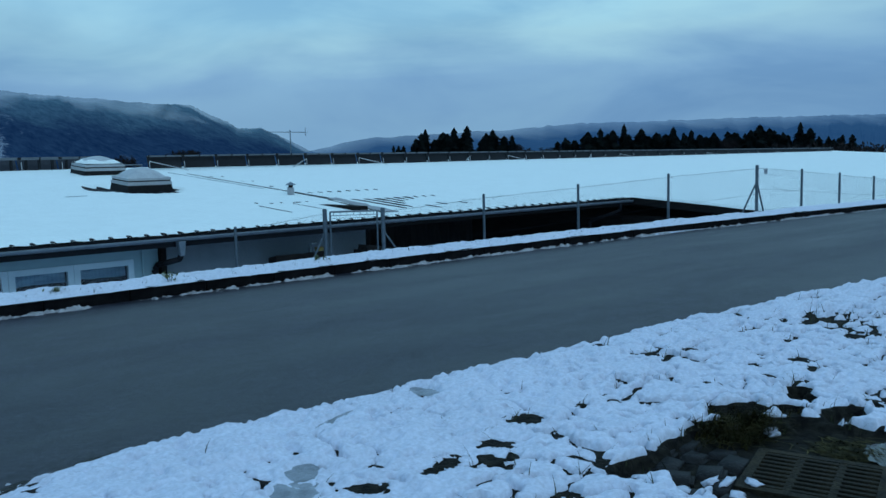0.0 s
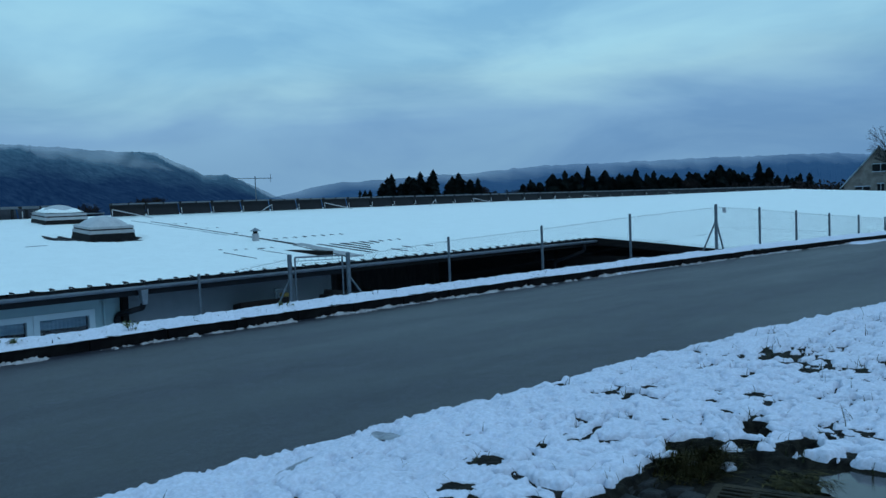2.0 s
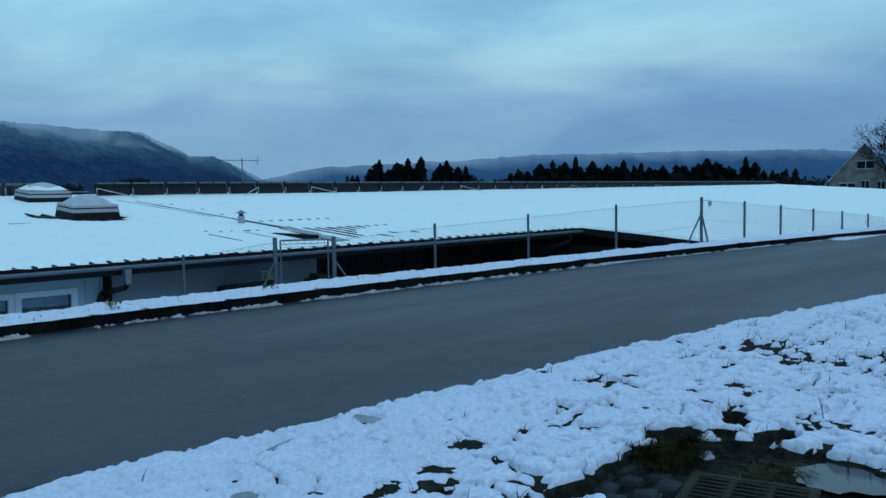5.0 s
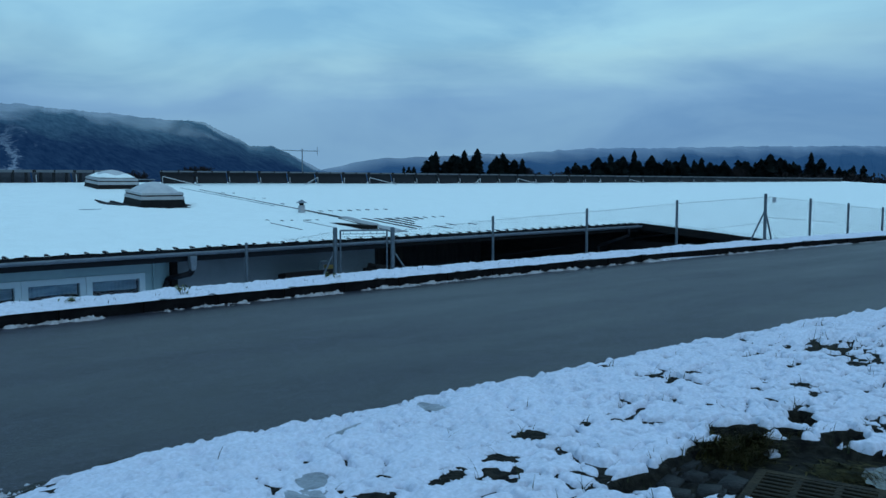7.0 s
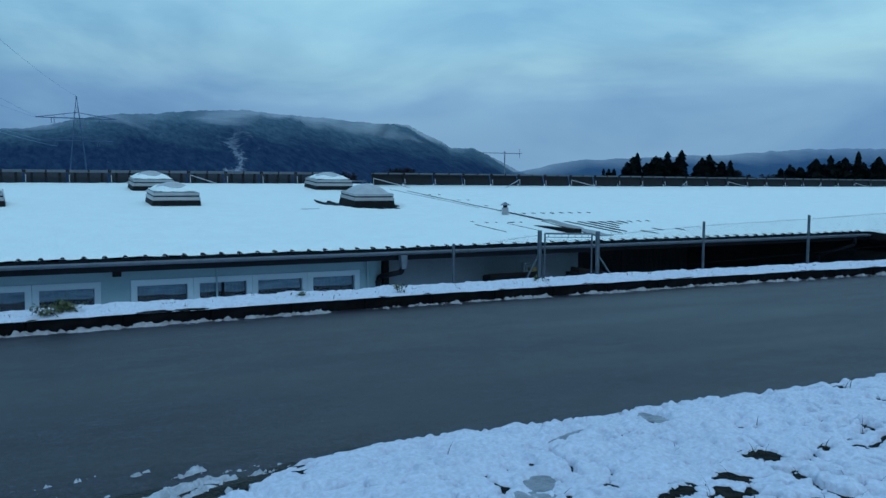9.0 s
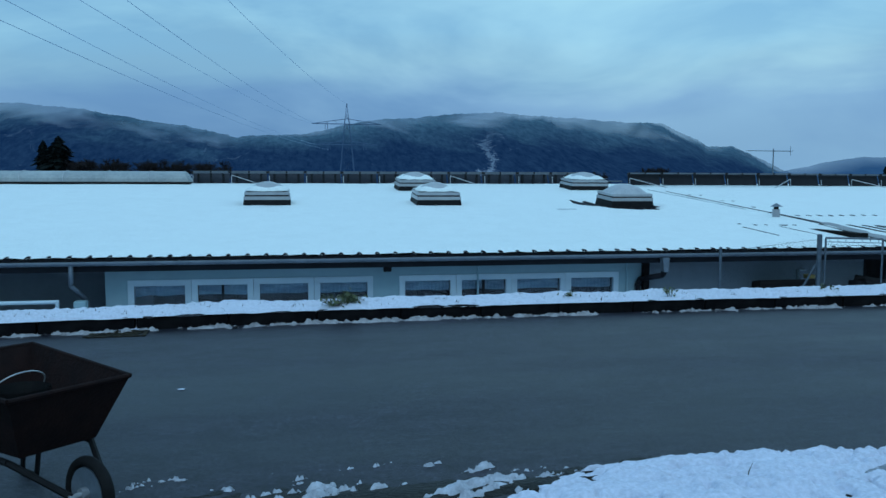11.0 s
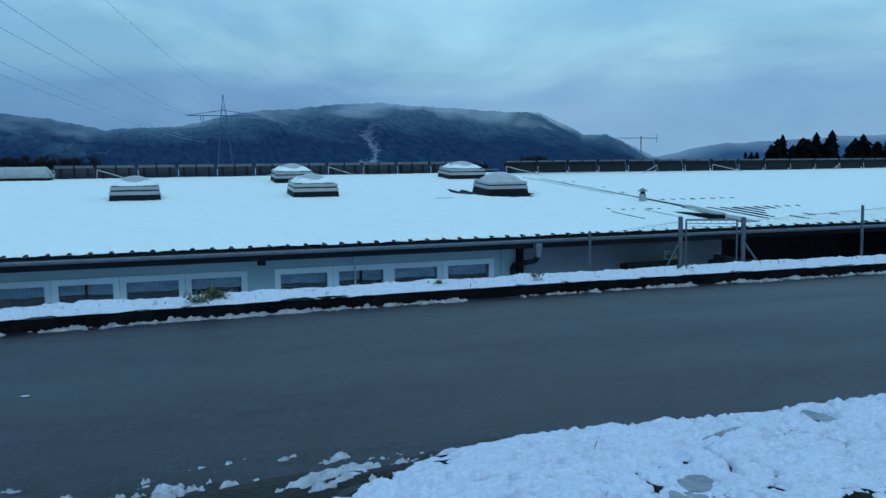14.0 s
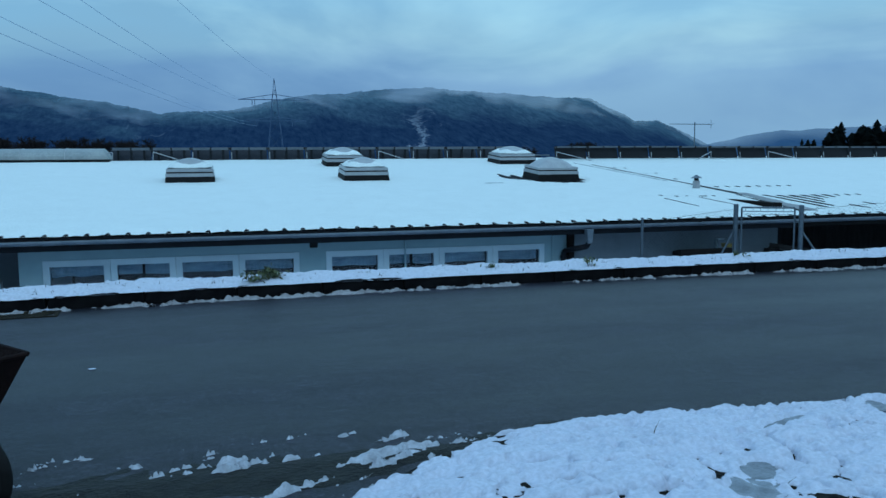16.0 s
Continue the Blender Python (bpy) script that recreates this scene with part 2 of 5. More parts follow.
def hill_material(name, forest_lo, forest_hi, haze_lo, haze_hi, cloud_from, cloud_most, dust=1.0, uneven=0.7):
    """Wooded slope behind kilometres of damp air: dark forest, powdered white higher up, haze painted on as blue
    emission, crest faded out as cloud.
    """
    m = bpy.data.materials.new(name)
    m.use_nodes = True
    t = m.node_tree
    b = t.nodes["Principled BSDF"]
    b.inputs["Roughness"].default_value = 1.0
    b.inputs["Specular IOR Level"].default_value = 0.0
    pos = t.nodes.new("ShaderNodeTexCoord").outputs["Object"]
    rise = t.nodes.new("ShaderNodeAttribute")
    rise.attribute_name = "rise"
    rise = rise.outputs["Fac"]
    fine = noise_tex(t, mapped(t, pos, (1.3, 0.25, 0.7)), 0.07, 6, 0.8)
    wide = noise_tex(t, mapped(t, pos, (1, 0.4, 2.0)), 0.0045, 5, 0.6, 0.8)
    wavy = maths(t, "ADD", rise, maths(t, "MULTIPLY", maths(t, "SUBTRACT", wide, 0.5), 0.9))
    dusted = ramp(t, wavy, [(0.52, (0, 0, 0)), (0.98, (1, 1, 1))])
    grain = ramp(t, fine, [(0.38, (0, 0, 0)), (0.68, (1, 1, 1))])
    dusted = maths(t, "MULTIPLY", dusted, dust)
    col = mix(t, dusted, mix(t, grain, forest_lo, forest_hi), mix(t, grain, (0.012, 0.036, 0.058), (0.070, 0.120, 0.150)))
    patch = noise_tex(t, mapped(t, pos, (1, 0.3, 0.35), (40, 8, 3)), 0.014, 6, 0.75, 1.0)
    field = ramp(t, patch, [(0.62, (0, 0, 0)), (0.68, (1, 1, 1))])
    col = mix(t, maths(t, "MULTIPLY", field, 0.13 * dust), col, (0.35, 0.40, 0.45))
    part_xyz = t.nodes.new("ShaderNodeSeparateXYZ")
    t.links.new(pos, part_xyz.inputs[0])
    bearing = maths(t, "DIVIDE", part_xyz.outputs[0], part_xyz.outputs[1])
    off = maths(t, "ABSOLUTE", maths(t, "SUBTRACT", maths(t, "ADD", bearing, maths(t, "MULTIPLY", maths(t, "SUBTRACT", patch, 0.5), 0.10)), 0.246))
    gash = maths(t, "MULTIPLY", ramp(t, off, [(0.0005, (1, 1, 1)), (0.005, (0, 0, 0))]), ramp(t, rise, [(0.30, (1, 1, 1)), (0.75, (0, 0, 0))]))
    col = mix(t, maths(t, "MULTIPLY", gash, 0.5), col, (0.45, 0.50, 0.55))
    t.links.new(col, b.inputs["Base Color"])
    # painted haze: the slope itself emits blue, paler where it is powdered
    t.links.new(mix(t, dusted, haze_lo, haze_hi), b.inputs["Emission Color"])
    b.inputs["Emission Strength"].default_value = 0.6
    veil = maths(t, "ADD", rise, maths(t, "MULTIPLY", maths(t, "SUBTRACT", noise_tex(t, mapped(t, pos, (1, 0.3, 1.6), (9, 2, 5)), 0.005, 4, 0.55, 0.5), 0.5), uneven))
    veil = ramp(t, veil, [(cloud_from, (0, 0, 0)), (1.02, (cloud_most,) * 3)])
    clear = t.nodes.new("ShaderNodeBsdfTransparent")
    both = t.nodes.new("ShaderNodeMixShader")
    t.links.new(veil, both.inputs[0])
    t.links.new(b.outputs[0], both.inputs[1])
    t.links.new(clear.outputs[0], both.inputs[2])
    t.links.new(both.outputs[0], t.nodes["Material Output"].inputs[0])
    return m


# last two colours are the emitted haze, low and high on the slope
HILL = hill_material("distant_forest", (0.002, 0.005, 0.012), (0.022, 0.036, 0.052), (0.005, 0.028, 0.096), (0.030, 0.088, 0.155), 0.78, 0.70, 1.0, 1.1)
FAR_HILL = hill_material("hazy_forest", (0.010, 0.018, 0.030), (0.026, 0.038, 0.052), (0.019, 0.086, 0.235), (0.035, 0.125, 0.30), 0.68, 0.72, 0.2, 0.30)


# ---- tools ----
def val_noise(x, y, seed=0):
    """Smooth value noise in 0..1 for arrays."""
    xi, yi = np.floor(x).astype(np.int64), np.floor(y).astype(np.int64)
    xf, yf = x - xi, y - yi
    u, v = xf * xf * (3 - 2 * xf), yf * yf * (3 - 2 * yf)

    def lattice(a, b):
        h = (a * 374761393 + b * 668265263 + seed * 1442695041) & 0xFFFFFFFF
        h = ((h ^ (h >> 13)) * 1274126177) & 0xFFFFFFFF
        return ((h ^ (h >> 16)) & 0xFFFF) / 65535.0

    top = lattice(xi, yi) * (1 - u) + lattice(xi + 1, yi) * u
    low = lattice(xi, yi + 1) * (1 - u) + lattice(xi + 1, yi + 1) * u
    return top * (1 - v) + low * v


def fractal(x, y, octaves=4, seed=0, gain=0.5):
    x, y = np.asarray(x, float), np.asarray(y, float)
    total, amp, norm = 0.0, 1.0, 0.0
    for k in range(octaves):
        total = total + amp * val_noise(x * 2 ** k + 17.3 * k, y * 2 ** k - 9.1 * k, seed + k)
        norm += amp
        amp *= gain
    return total / norm


def finish(ob, mat, smooth=False):
    ob.data.materials.append(mat)
    if smooth:
        ob.data.polygons.foreach_set("use_smooth", [True] * len(ob.data.polygons))
    return ob


def sheet(name, X, Y, Z, mat, smooth=True, keep=None):
    """A mesh from a grid of places; keep: which cells are kept."""
    r, c = X.shape
    idx = np.arange(r * c).reshape(r, c)
    quads = np.stack([idx[:-1, :-1], idx[:-1, 1:], idx[1:, 1:], idx[1:, :-1]], -1)
    quads = quads[keep] if keep is not None else quads.reshape(-1, 4)
    me = bpy.data.meshes.new(name)
    me.from_pydata(np.stack([X, Y, Z], -1).reshape(-1, 3).tolist(), [], quads.reshape(-1, 4).tolist())
    me.update()
    return finish(new(name, me), mat, smooth)


def box(bm, x0, x1, y0, y1, z0, z1, m=None):
    vs = [bm.verts.new(Vector(p) if m is None else m @ Vector(p)) for p in
          ((x0, y0, z0), (x1, y0, z0), (x1, y1, z0), (x0, y1, z0), (x0, y0, z1), (x1, y0, z1), (x1, y1, z1), (x0, y1, z1))]
    for f in ((3, 2, 1, 0), (4, 5, 6, 7), (0, 1, 5, 4), (1, 2, 6, 5), (2, 3, 7, 6), (3, 0, 4, 7)):
        bm.faces.new([vs[i] for i in f])
    return bm


def rod(bm, a, b, r0, r1=None, n=8, caps=True):
    a, b = Vector(a), Vector(b)
    r1 = r0 if r1 is None else r1
    turn = (b - a).to_track_quat("Z", "Y").to_matrix()
    rings = []
    for p, r in ((a, r0), (b, r1)):
        rings.append([bm.verts.new(p + turn @ Vector((r * math.cos(2 * math.pi * k / n), r * math.sin(2 * math.pi * k / n), 0))) for k in range(n)])
    for k in range(n):
        bm.faces.new((rings[0][k], rings[0][(k + 1) % n], rings[1][(k + 1) % n], rings[1][k]))
    if caps:
        bm.faces.new(rings[0][::-1])
        bm.faces.new(rings[1])
    return bm


def tube(bm, pts, r, n=8):
    for a, b in zip(pts, pts[1:]):
        rod(bm, a, b, r, r, n)
    return bm


def bevelled(bm, width, segments=2):
    bmesh.ops.bevel(bm, geom=list(bm.edges), offset=width, segments=segments, affect="EDGES", clamp_overlap=True)
    return bm


def part(name, bm, mat, parent=None, label="", smooth=False):
    me = bpy.data.meshes.new(name)
    bm.to_mesh(me)
    bm.free()
    ob = finish(new(name, me), mat, smooth)
    if parent is not None:
        ob.parent = parent
    if label:
        ob["label"] = label
    return ob


def thing(name, label, category, group="", kind="", at=None):
    ob = new(name)
    ob.empty_display_size = 0.1
    if at is not None:
        ob.matrix_basis = at
    return tagged(ob, label, category, group, kind)


BM = bmesh.new
rng = random.Random(7)


def kerb_y(x):
    return 10.14 - 0.0030 * (x - 6.0) ** 2 - 0.010 * np.clip(1.0 - x, 0, 12) ** 2


def edge_y(x):
    return 4.655 + 0.07 * np.exp(-((x - 1.9) / 1.0) ** 2) - 0.0072 * (x - 3.2) ** 2 - 0.55 * np.clip(1.5 - x, 0, 3) ** 1.4


def land_z(x, y):
    """The ground without road and snow: bank falling from the kerb to the yard, then the valley floor."""
    k = kerb_y(np.clip(x, -30, 60))
    fall = np.clip(y - (k + 0.9), 0, None)
    drop = -0.07 * np.clip(x - 21.4, 0, 14)
    z = np.where(y > k + 0.1, 0.06 - 0.30 * fall + drop * np.clip(fall / 1.0, 0, 1), -0.06)
    z = np.maximum(z, -2.6)
    far = np.clip((y - 70) / 400, 0, 1)
    z = z - 3.0 * far
    return z + 0.8 * (fractal(x / 60, y / 60, 3, 5) - 0.5) * np.clip((y - 60) / 60, 0, 1)


# ---- ground, road, kerb ----
gx = np.concatenate([np.linspace(-4500, -400, 14), np.linspace(-300, -45, 14), np.arange(-40, 50, 1.0), np.linspace(52, 150, 40), np.linspace(170, 4500, 30)])
gy = np.concatenate([np.linspace(-4500, -300, 10), np.linspace(-200, -10, 12), np.arange(-8, 9, 1.0), np.arange(9.2, 20, 0.4), np.linspace(21, 70, 26), np.linspace(80, 700, 40), np.linspace(800, 4500, 16)])
GX, GY = np.meshgrid(gx, gy)
tagged(sheet("ground", GX, GY, land_z(GX, GY), SNOW), "snow-covered ground falling from the road to the yard", "ground", kind="structure")

rx = np.concatenate([np.arange(-60, -6, 1.5), np.arange(-6, 16, 0.25), np.arange(16, 110, 1.5)])
rv = np.linspace(0, 1, 40)
RX, RV = np.meshgrid(rx, rv)
near_side = np.where(RX < 2, -8.0, edge_y(RX) - 0.5)
RYY = near_side * (1 - RV) + kerb_y(RX) * RV
tagged(sheet("road", RX, RYY, 0.006 * (fractal(RX * 0.7, RYY * 0.7, 3, 2) - 0.5), ASPHALT), "damp dark grey asphalt road, swept clear of snow", "road", kind="structure")

kerb = thing("kerb", "dark wet concrete kerb along the far side of the road", "kerb", kind="structure")
bm = BM()
box(bm, 0, 0.992, 0, 0.16, -0.1, 0.140)
bevelled(bm, 0.012, 1)
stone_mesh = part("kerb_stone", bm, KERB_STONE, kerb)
for k in range(-16, 60):
    ob = stone_mesh if k == -16 else new("kerb_stone", stone_mesh.data)
    ob.parent = kerb
    slope = math.atan(float(kerb_y(k + 1.0) - kerb_y(k)))
    ob.matrix_basis = pose(k, float(kerb_y(k)), rng.uniform(-0.006, 0.006), 0, 0, math.degrees(slope))


def strip_snow(name, xs, ts, base_y, height, mat, label):
    X, T = np.meshgrid(xs, ts)
    Y = base_y(X) + T
    ob = sheet(name, X, Y, height(X, T), mat)
    return tagged(ob, label, "snow", kind="stuff")


def bank_height(x, t):
    bump = 0.147 + 0.045 * np.clip(t / 0.35, 0, 1) - 0.16 * np.clip(t - 0.45, 0, 2) ** 1.2
    lumps = 0.09 * (fractal(x * 2.2, t * 3 + 5, 4, 11) - 0.5) + 0.055 * (fractal(x * 9, t * 9, 3, 3) - 0.5) + 0.035 * (fractal(x * 24, t * 22, 2, 4) - 0.5)
    z = bump + lumps
    front = np.clip((t + 0.02) / 0.06, 0, 1)
    low = 0.143 - 0.03 * np.clip(fractal(x * 3.0, x * 0, 3, 13) - 0.55, 0, 1)
    return np.where(t < 0.05, low * (1 - front) + z * front, z)


bank_x = np.concatenate([np.arange(-14, -7, 0.06), np.arange(-7, 18, 0.026), np.arange(18, 26, 0.05), np.arange(26, 60, 0.15)])
strip_snow("snow_bank", bank_x, np.concatenate([[-0.02, 0.0, 0.02, 0.05], np.linspace(0.08, 0.6, 20), np.linspace(0.66, 1.6, 14)]), kerb_y, bank_height, BANK_SNOW, "soft white snow bank lying on top of the kerb")


def crumbs_height(x, t):
    n = fractal(x * 3.1, t * 5, 4, 21)
    ridge = 1 - np.abs(t + 0.07) / 0.10
    gap = np.clip(fractal(x * 0.9, x * 0, 2, 24) - 0.52, 0, 1)
    return -0.026 - 0.07 * gap + 0.065 * (n - 0.46) + 0.042 * ridge + 0.10 * (fractal(x * 11, t * 16, 3, 8) - 0.5) + 0.06 * (fractal(x * 30, t * 34, 3, 28, 0.7) - 0.5)


strip_snow("slush_ridge", np.concatenate([np.arange(-12, -6, 0.03), np.arange(-6, 18, 0.014), np.arange(18, 50, 0.05)]), np.linspace(-0.20, 0.0, 16), kerb_y, crumbs_height, SLUSH, "grey broken slush lying along the foot of the kerb")

# ---- hills ----
def hill(name, label, us, vs, dist, depth, seed, u0, u1, mat, n=1500):
    u = np.linspace(u0, u1, n)
    v = np.interp(u, us, vs)
    rough = (fractal(u * 45, u * 0 + seed, 5, seed) - 0.5) * 0.005 * np.clip(v / 0.05, 0.15, 1) + (fractal(u * 420, u * 0 + 3, 3, seed + 9, 0.7) - 0.5) * (0.0022 if dist > 1500 else 0.0009)
    k = np.linspace(0, 1.25, 44)
    U, K = np.meshgrid(u, k)
    V = np.interp(U, us, vs) + np.interp(U, u, rough)
    Yd = dist - depth * (1 - K)
    prof = np.where(K <= 1, np.clip(K, 0, 1) ** 0.8, 1 - (K - 1) * 1.6)
    Z = (V * dist + 60) * prof - 60
    gully = fractal(U * 14 + K * 1.5, K * 2, 5, seed + 40) - 0.5
    Z = Z + gully * 46 * np.clip(1 - np.abs(K - 0.5) / 0.5, 0, 1) * np.clip(V / 0.06, 0.1, 1) 
    ob = sheet(name, U * Yd, Yd, Z + 1.65, mat)
    ob.data.attributes.new("rise", "FLOAT", "POINT").data.foreach_set("value", np.clip(K, 0, 1).ravel())
    return tagged(ob, label, "hill", kind="structure")


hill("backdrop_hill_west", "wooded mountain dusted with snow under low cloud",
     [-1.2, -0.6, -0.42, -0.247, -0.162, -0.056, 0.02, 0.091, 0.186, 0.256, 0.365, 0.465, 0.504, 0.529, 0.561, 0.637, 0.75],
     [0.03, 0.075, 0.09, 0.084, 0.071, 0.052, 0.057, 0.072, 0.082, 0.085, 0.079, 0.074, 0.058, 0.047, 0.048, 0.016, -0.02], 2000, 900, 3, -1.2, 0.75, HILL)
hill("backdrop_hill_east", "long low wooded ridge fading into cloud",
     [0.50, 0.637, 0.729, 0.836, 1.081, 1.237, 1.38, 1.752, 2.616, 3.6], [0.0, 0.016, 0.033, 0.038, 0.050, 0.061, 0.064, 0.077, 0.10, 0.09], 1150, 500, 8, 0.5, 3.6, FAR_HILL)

# ---- the long hall ----
EAVE, SLOPE, RISE = 18.5, 0.07, 0.03
RIDGE = 39.3


def roof_z(y):
    return RISE + SLOPE * (y - EAVE)


WING, FRONT = 25.68, 12.4
hall = thing("industrial_hall", "long low grey hall with a snow-covered metal roof", "building")


def roof_melt(x, y):
    """Depth by which the snow is thinned round the oldest dome, with a bare streak on its upper side."""
    rag = 1.1 * (fractal(x * 2.2, y * 1.1, 3, 52) - 0.5)
    ring = 1.30 - np.hypot((x - 11.65) / 1.05, (y - 28.9) / 1.30) + 0.6 * rag
    streak = 1.0 - np.hypot((x - 10.45) / 0.50, (y - 29.6) / 1.4) + rag
    return 0.15 * np.clip(np.maximum(ring, streak) * 2.5, 0, 1)


snow_x = np.concatenate([np.arange(-45, -8, 0.6), np.arange(-8, 24, 0.1), np.arange(24, 26, 0.14), np.arange(26, 96, 0.5)])
snow_y = np.concatenate([np.arange(FRONT, EAVE - 0.05, 0.3), EAVE + np.array([-0.04, 0.0, 0.05, 0.12]), np.arange(EAVE + 0.25, 32, 0.14), np.arange(32, RIDGE + 0.1, 0.3)])
SX, SY = np.meshgrid(snow_x, snow_y)
SZ = roof_z(SY) + 0.098 + 0.03 * (fractal(SX * 0.5, SY * 0.5, 4, 6) - 0.5) + 0.02 * (fractal(SX * 5, SY * 4, 3, 16) - 0.5) - roof_melt(SX, SY)
SZ = np.where(SX < WING + 0.3, SZ - (0.050 + 0.03 * (fractal(SX * 6, SY * 0, 2, 77) - 0.5)) * np.clip(1 - (SY - EAVE) / 0.3, 0, 1), SZ)
cx, cy = (SX[:-1, :-1] + SX[1:, 1:]) / 2, (SY[:-1, :-1] + SY[1:, 1:]) / 2
snow_keep = (((cy > EAVE - 0.03) | (cx > WING + 0.03)) & (cx < 87 + (39 - cy) * 0.42))
roof_snow = tagged(sheet("roof_snow", SX, SY, SZ, ROOF_SNOW, keep=snow_keep), "even white snow blanket lying on the hall roof", "snow", kind="stuff")

roof = new("roof")
roof.parent = hall
bm = BM()
for x0, x1, y0 in ((-45, WING, EAVE), (WING, 95, FRONT)):
    vs = [bm.verts.new(p) for p in ((x0, y0, roof_z(y0)), (x1, y0, roof_z(y0)), (min(x1, 87), RIDGE, roof_z(RIDGE)), (x0, RIDGE, roof_z(RIDGE)),
                                    (x0, y0, roof_z(y0) - 0.12), (x1, y0, roof_z(y0) - 0.12), (min(x1, 87), RIDGE, roof_z(RIDGE) - 0.12), (x0, RIDGE, roof_z(RIDGE) - 0.12))]
    for f in ((0, 1, 2, 3), (7, 6, 5, 4), (0, 4, 5, 1), (1, 5, 6, 2), (2, 6, 7, 3), (3, 7, 4, 0)):
        bm.faces.new([vs[i] for i in f])
box(bm, -45, 87, RIDGE, RIDGE + 0.2, roof_z(RIDGE) - 0.2, roof_z(RIDGE) + 0.01)
part("roof_deck", bm, SHEET, roof)
bm = BM()
vs = [bm.verts.new(p) for p in ((-45, RIDGE + 0.2, roof_z(RIDGE)), (87, RIDGE + 0.2, roof_z(RIDGE)), (93, 60, roof_z(RIDGE) - 1.5), (-45, 60, roof_z(RIDGE) - 1.5))]
bm.faces.new(vs)
bmesh.ops.solidify(bm, geom=list(bm.faces), thickness=0.12)
part("far_roof_slope", bm, ROOF_SNOW, roof)
# raised ribs of the metal roof, ending at the eave
ribs_near = [-8.8 + 0.4 * k for k in range(86)]
rib_me = None
for x in ribs_near:
    if rib_me is None:
        b2 = BM()
        y0, y1 = EAVE - 0.07, (RIDGE - 0.2)
        prof = ((-0.095, -0.02), (-0.050, 0.042), (-0.020, 0.058), (0.020, 0.058), (0.050, 0.042), (0.095, -0.02))
        ends = [[b2.verts.new((px, y, roof_z(y) + pz * tall + 0.004)) for px, pz in prof] for y, tall in ((y0 + 0.05, 1.22), (y0 + 0.14, 1.2), (y0 + 0.4, 0.9), (y1, 0.9))]
        for ea, eb in zip(ends, ends[1:]):
            for k in range(5):
                b2.faces.new((ea[k], ea[k + 1], eb[k + 1], eb[k]))
        b2.faces.new(ends[0][::-1])
        first = part("rib", b2, SHEET, roof)
        rib_me = first.data
        first.location.x = x
    else:
        ob = new("rib", rib_me)
        ob.parent = roof
        ob.location.x = x
# gutter along the eave, with brackets
bm = BM()
pts = []
for k in range(9):
    a = math.pi * k / 8
    pts.append((EAVE - 0.10 - 0.075 * math.cos(a), roof_z(EAVE) - 0.045 - 0.085 * math.sin(a)))
pts += [(y, z + 0.004) for y, z in reversed([(EAVE - 0.10 - 0.069 * math.cos(math.pi * k / 8), roof_z(EAVE) - 0.045 - 0.079 * math.sin(math.pi * k / 8)) for k in range(9)])]
ends = [[bm.verts.new((x, y, z)) for y, z in pts] for x in (-45, WING - 0.05)]
for k in range(len(pts)):
    j = (k + 1) % len(pts)
    bm.faces.new((ends[0][k], ends[1][k], ends[1][j], ends[0][j]))
gutter = part("gutter", bm, ZINC, hall, "half-round zinc gutter", True)
bm = BM()
rod(bm, (0, EAVE - 0.182, roof_z(EAVE) - 0.035), (0, EAVE - 0.10, roof_z(EAVE) - 0.137), 0.008, n=6)
box(bm, -0.012, 0.012, EAVE - 0.185, EAVE - 0.01, roof_z(EAVE) - 0.04, roof_z(EAVE) - 0.034)
clip = part("gutter_bracket", bm, ZINC, gutter)
for k in range(34):
    ob = clip if k == 0 else new("gutter_bracket", clip.data)
    ob.parent, ob.location.x = gutter, -8.6 + k * 1.0
# fascia and soffit
bm = BM()
box(bm, -45, 14.2, EAVE + 0.0, EAVE + 0.05, roof_z(EAVE) - 0.26, roof_z(EAVE) - 0.125)
box(bm, -45, 14.2, EAVE + 0.05, 19.2, roof_z(EAVE) - 0.22, roof_z(EAVE) - 0.18)
part("fascia", bm, SHEET, hall, "dark grey fascia under the gutter")
# same fascia in a darker copy, the bay's shade put into its colour
bm = BM()
box(bm, 14.2, WING - 0.02, EAVE + 0.0, EAVE + 0.05, roof_z(EAVE) - 0.24, roof_z(EAVE) - 0.125)
part("fascia", bm, DARK_WOOD_AND_SHADE, hall, "fascia over the open bay, painted blackish as shade")
bm = BM()
y0, y1 = FRONT, EAVE + 0.2
prof = [(WING - 0.06, y0, roof_z(y0) + 0.04), (WING - 0.06, y1, roof_z(y1) + 0.04), (WING - 0.06, y1, roof_z(y1) - 0.2), (WING - 0.06, y0, roof_z(y0) - 0.2)]
a = [bm.verts.new(p) for p in prof]
b = [bm.verts.new((p[0] + 0.055, p[1], p[2])) for p in prof]
bm.faces.new(a)
bm.faces.new(b[::-1])
for k in range(4):
    bm.faces.new((a[k], b[k], b[(k + 1) % 4], a[(k + 1) % 4]))
part("verge_board", bm, DARK_WOOD_AND_SHADE, hall, "dark brown verge board")

# walls with openings for two rows of windows
WY0, WY1, BASE = 19.2, 19.45, -3.2
WTOP = roof_z(EAVE) - 0.18
W_TOP, W_LOW = -0.50, -1.75
groups = ((-3.79, 1.57), (2.17, 7.52))


def wall_box(name, x0, x1, y0, y1, z0, z1, mat, label=""):
    return part(name, box(BM(), x0, x1, y0, y1, z0, z1), mat, hall, label)


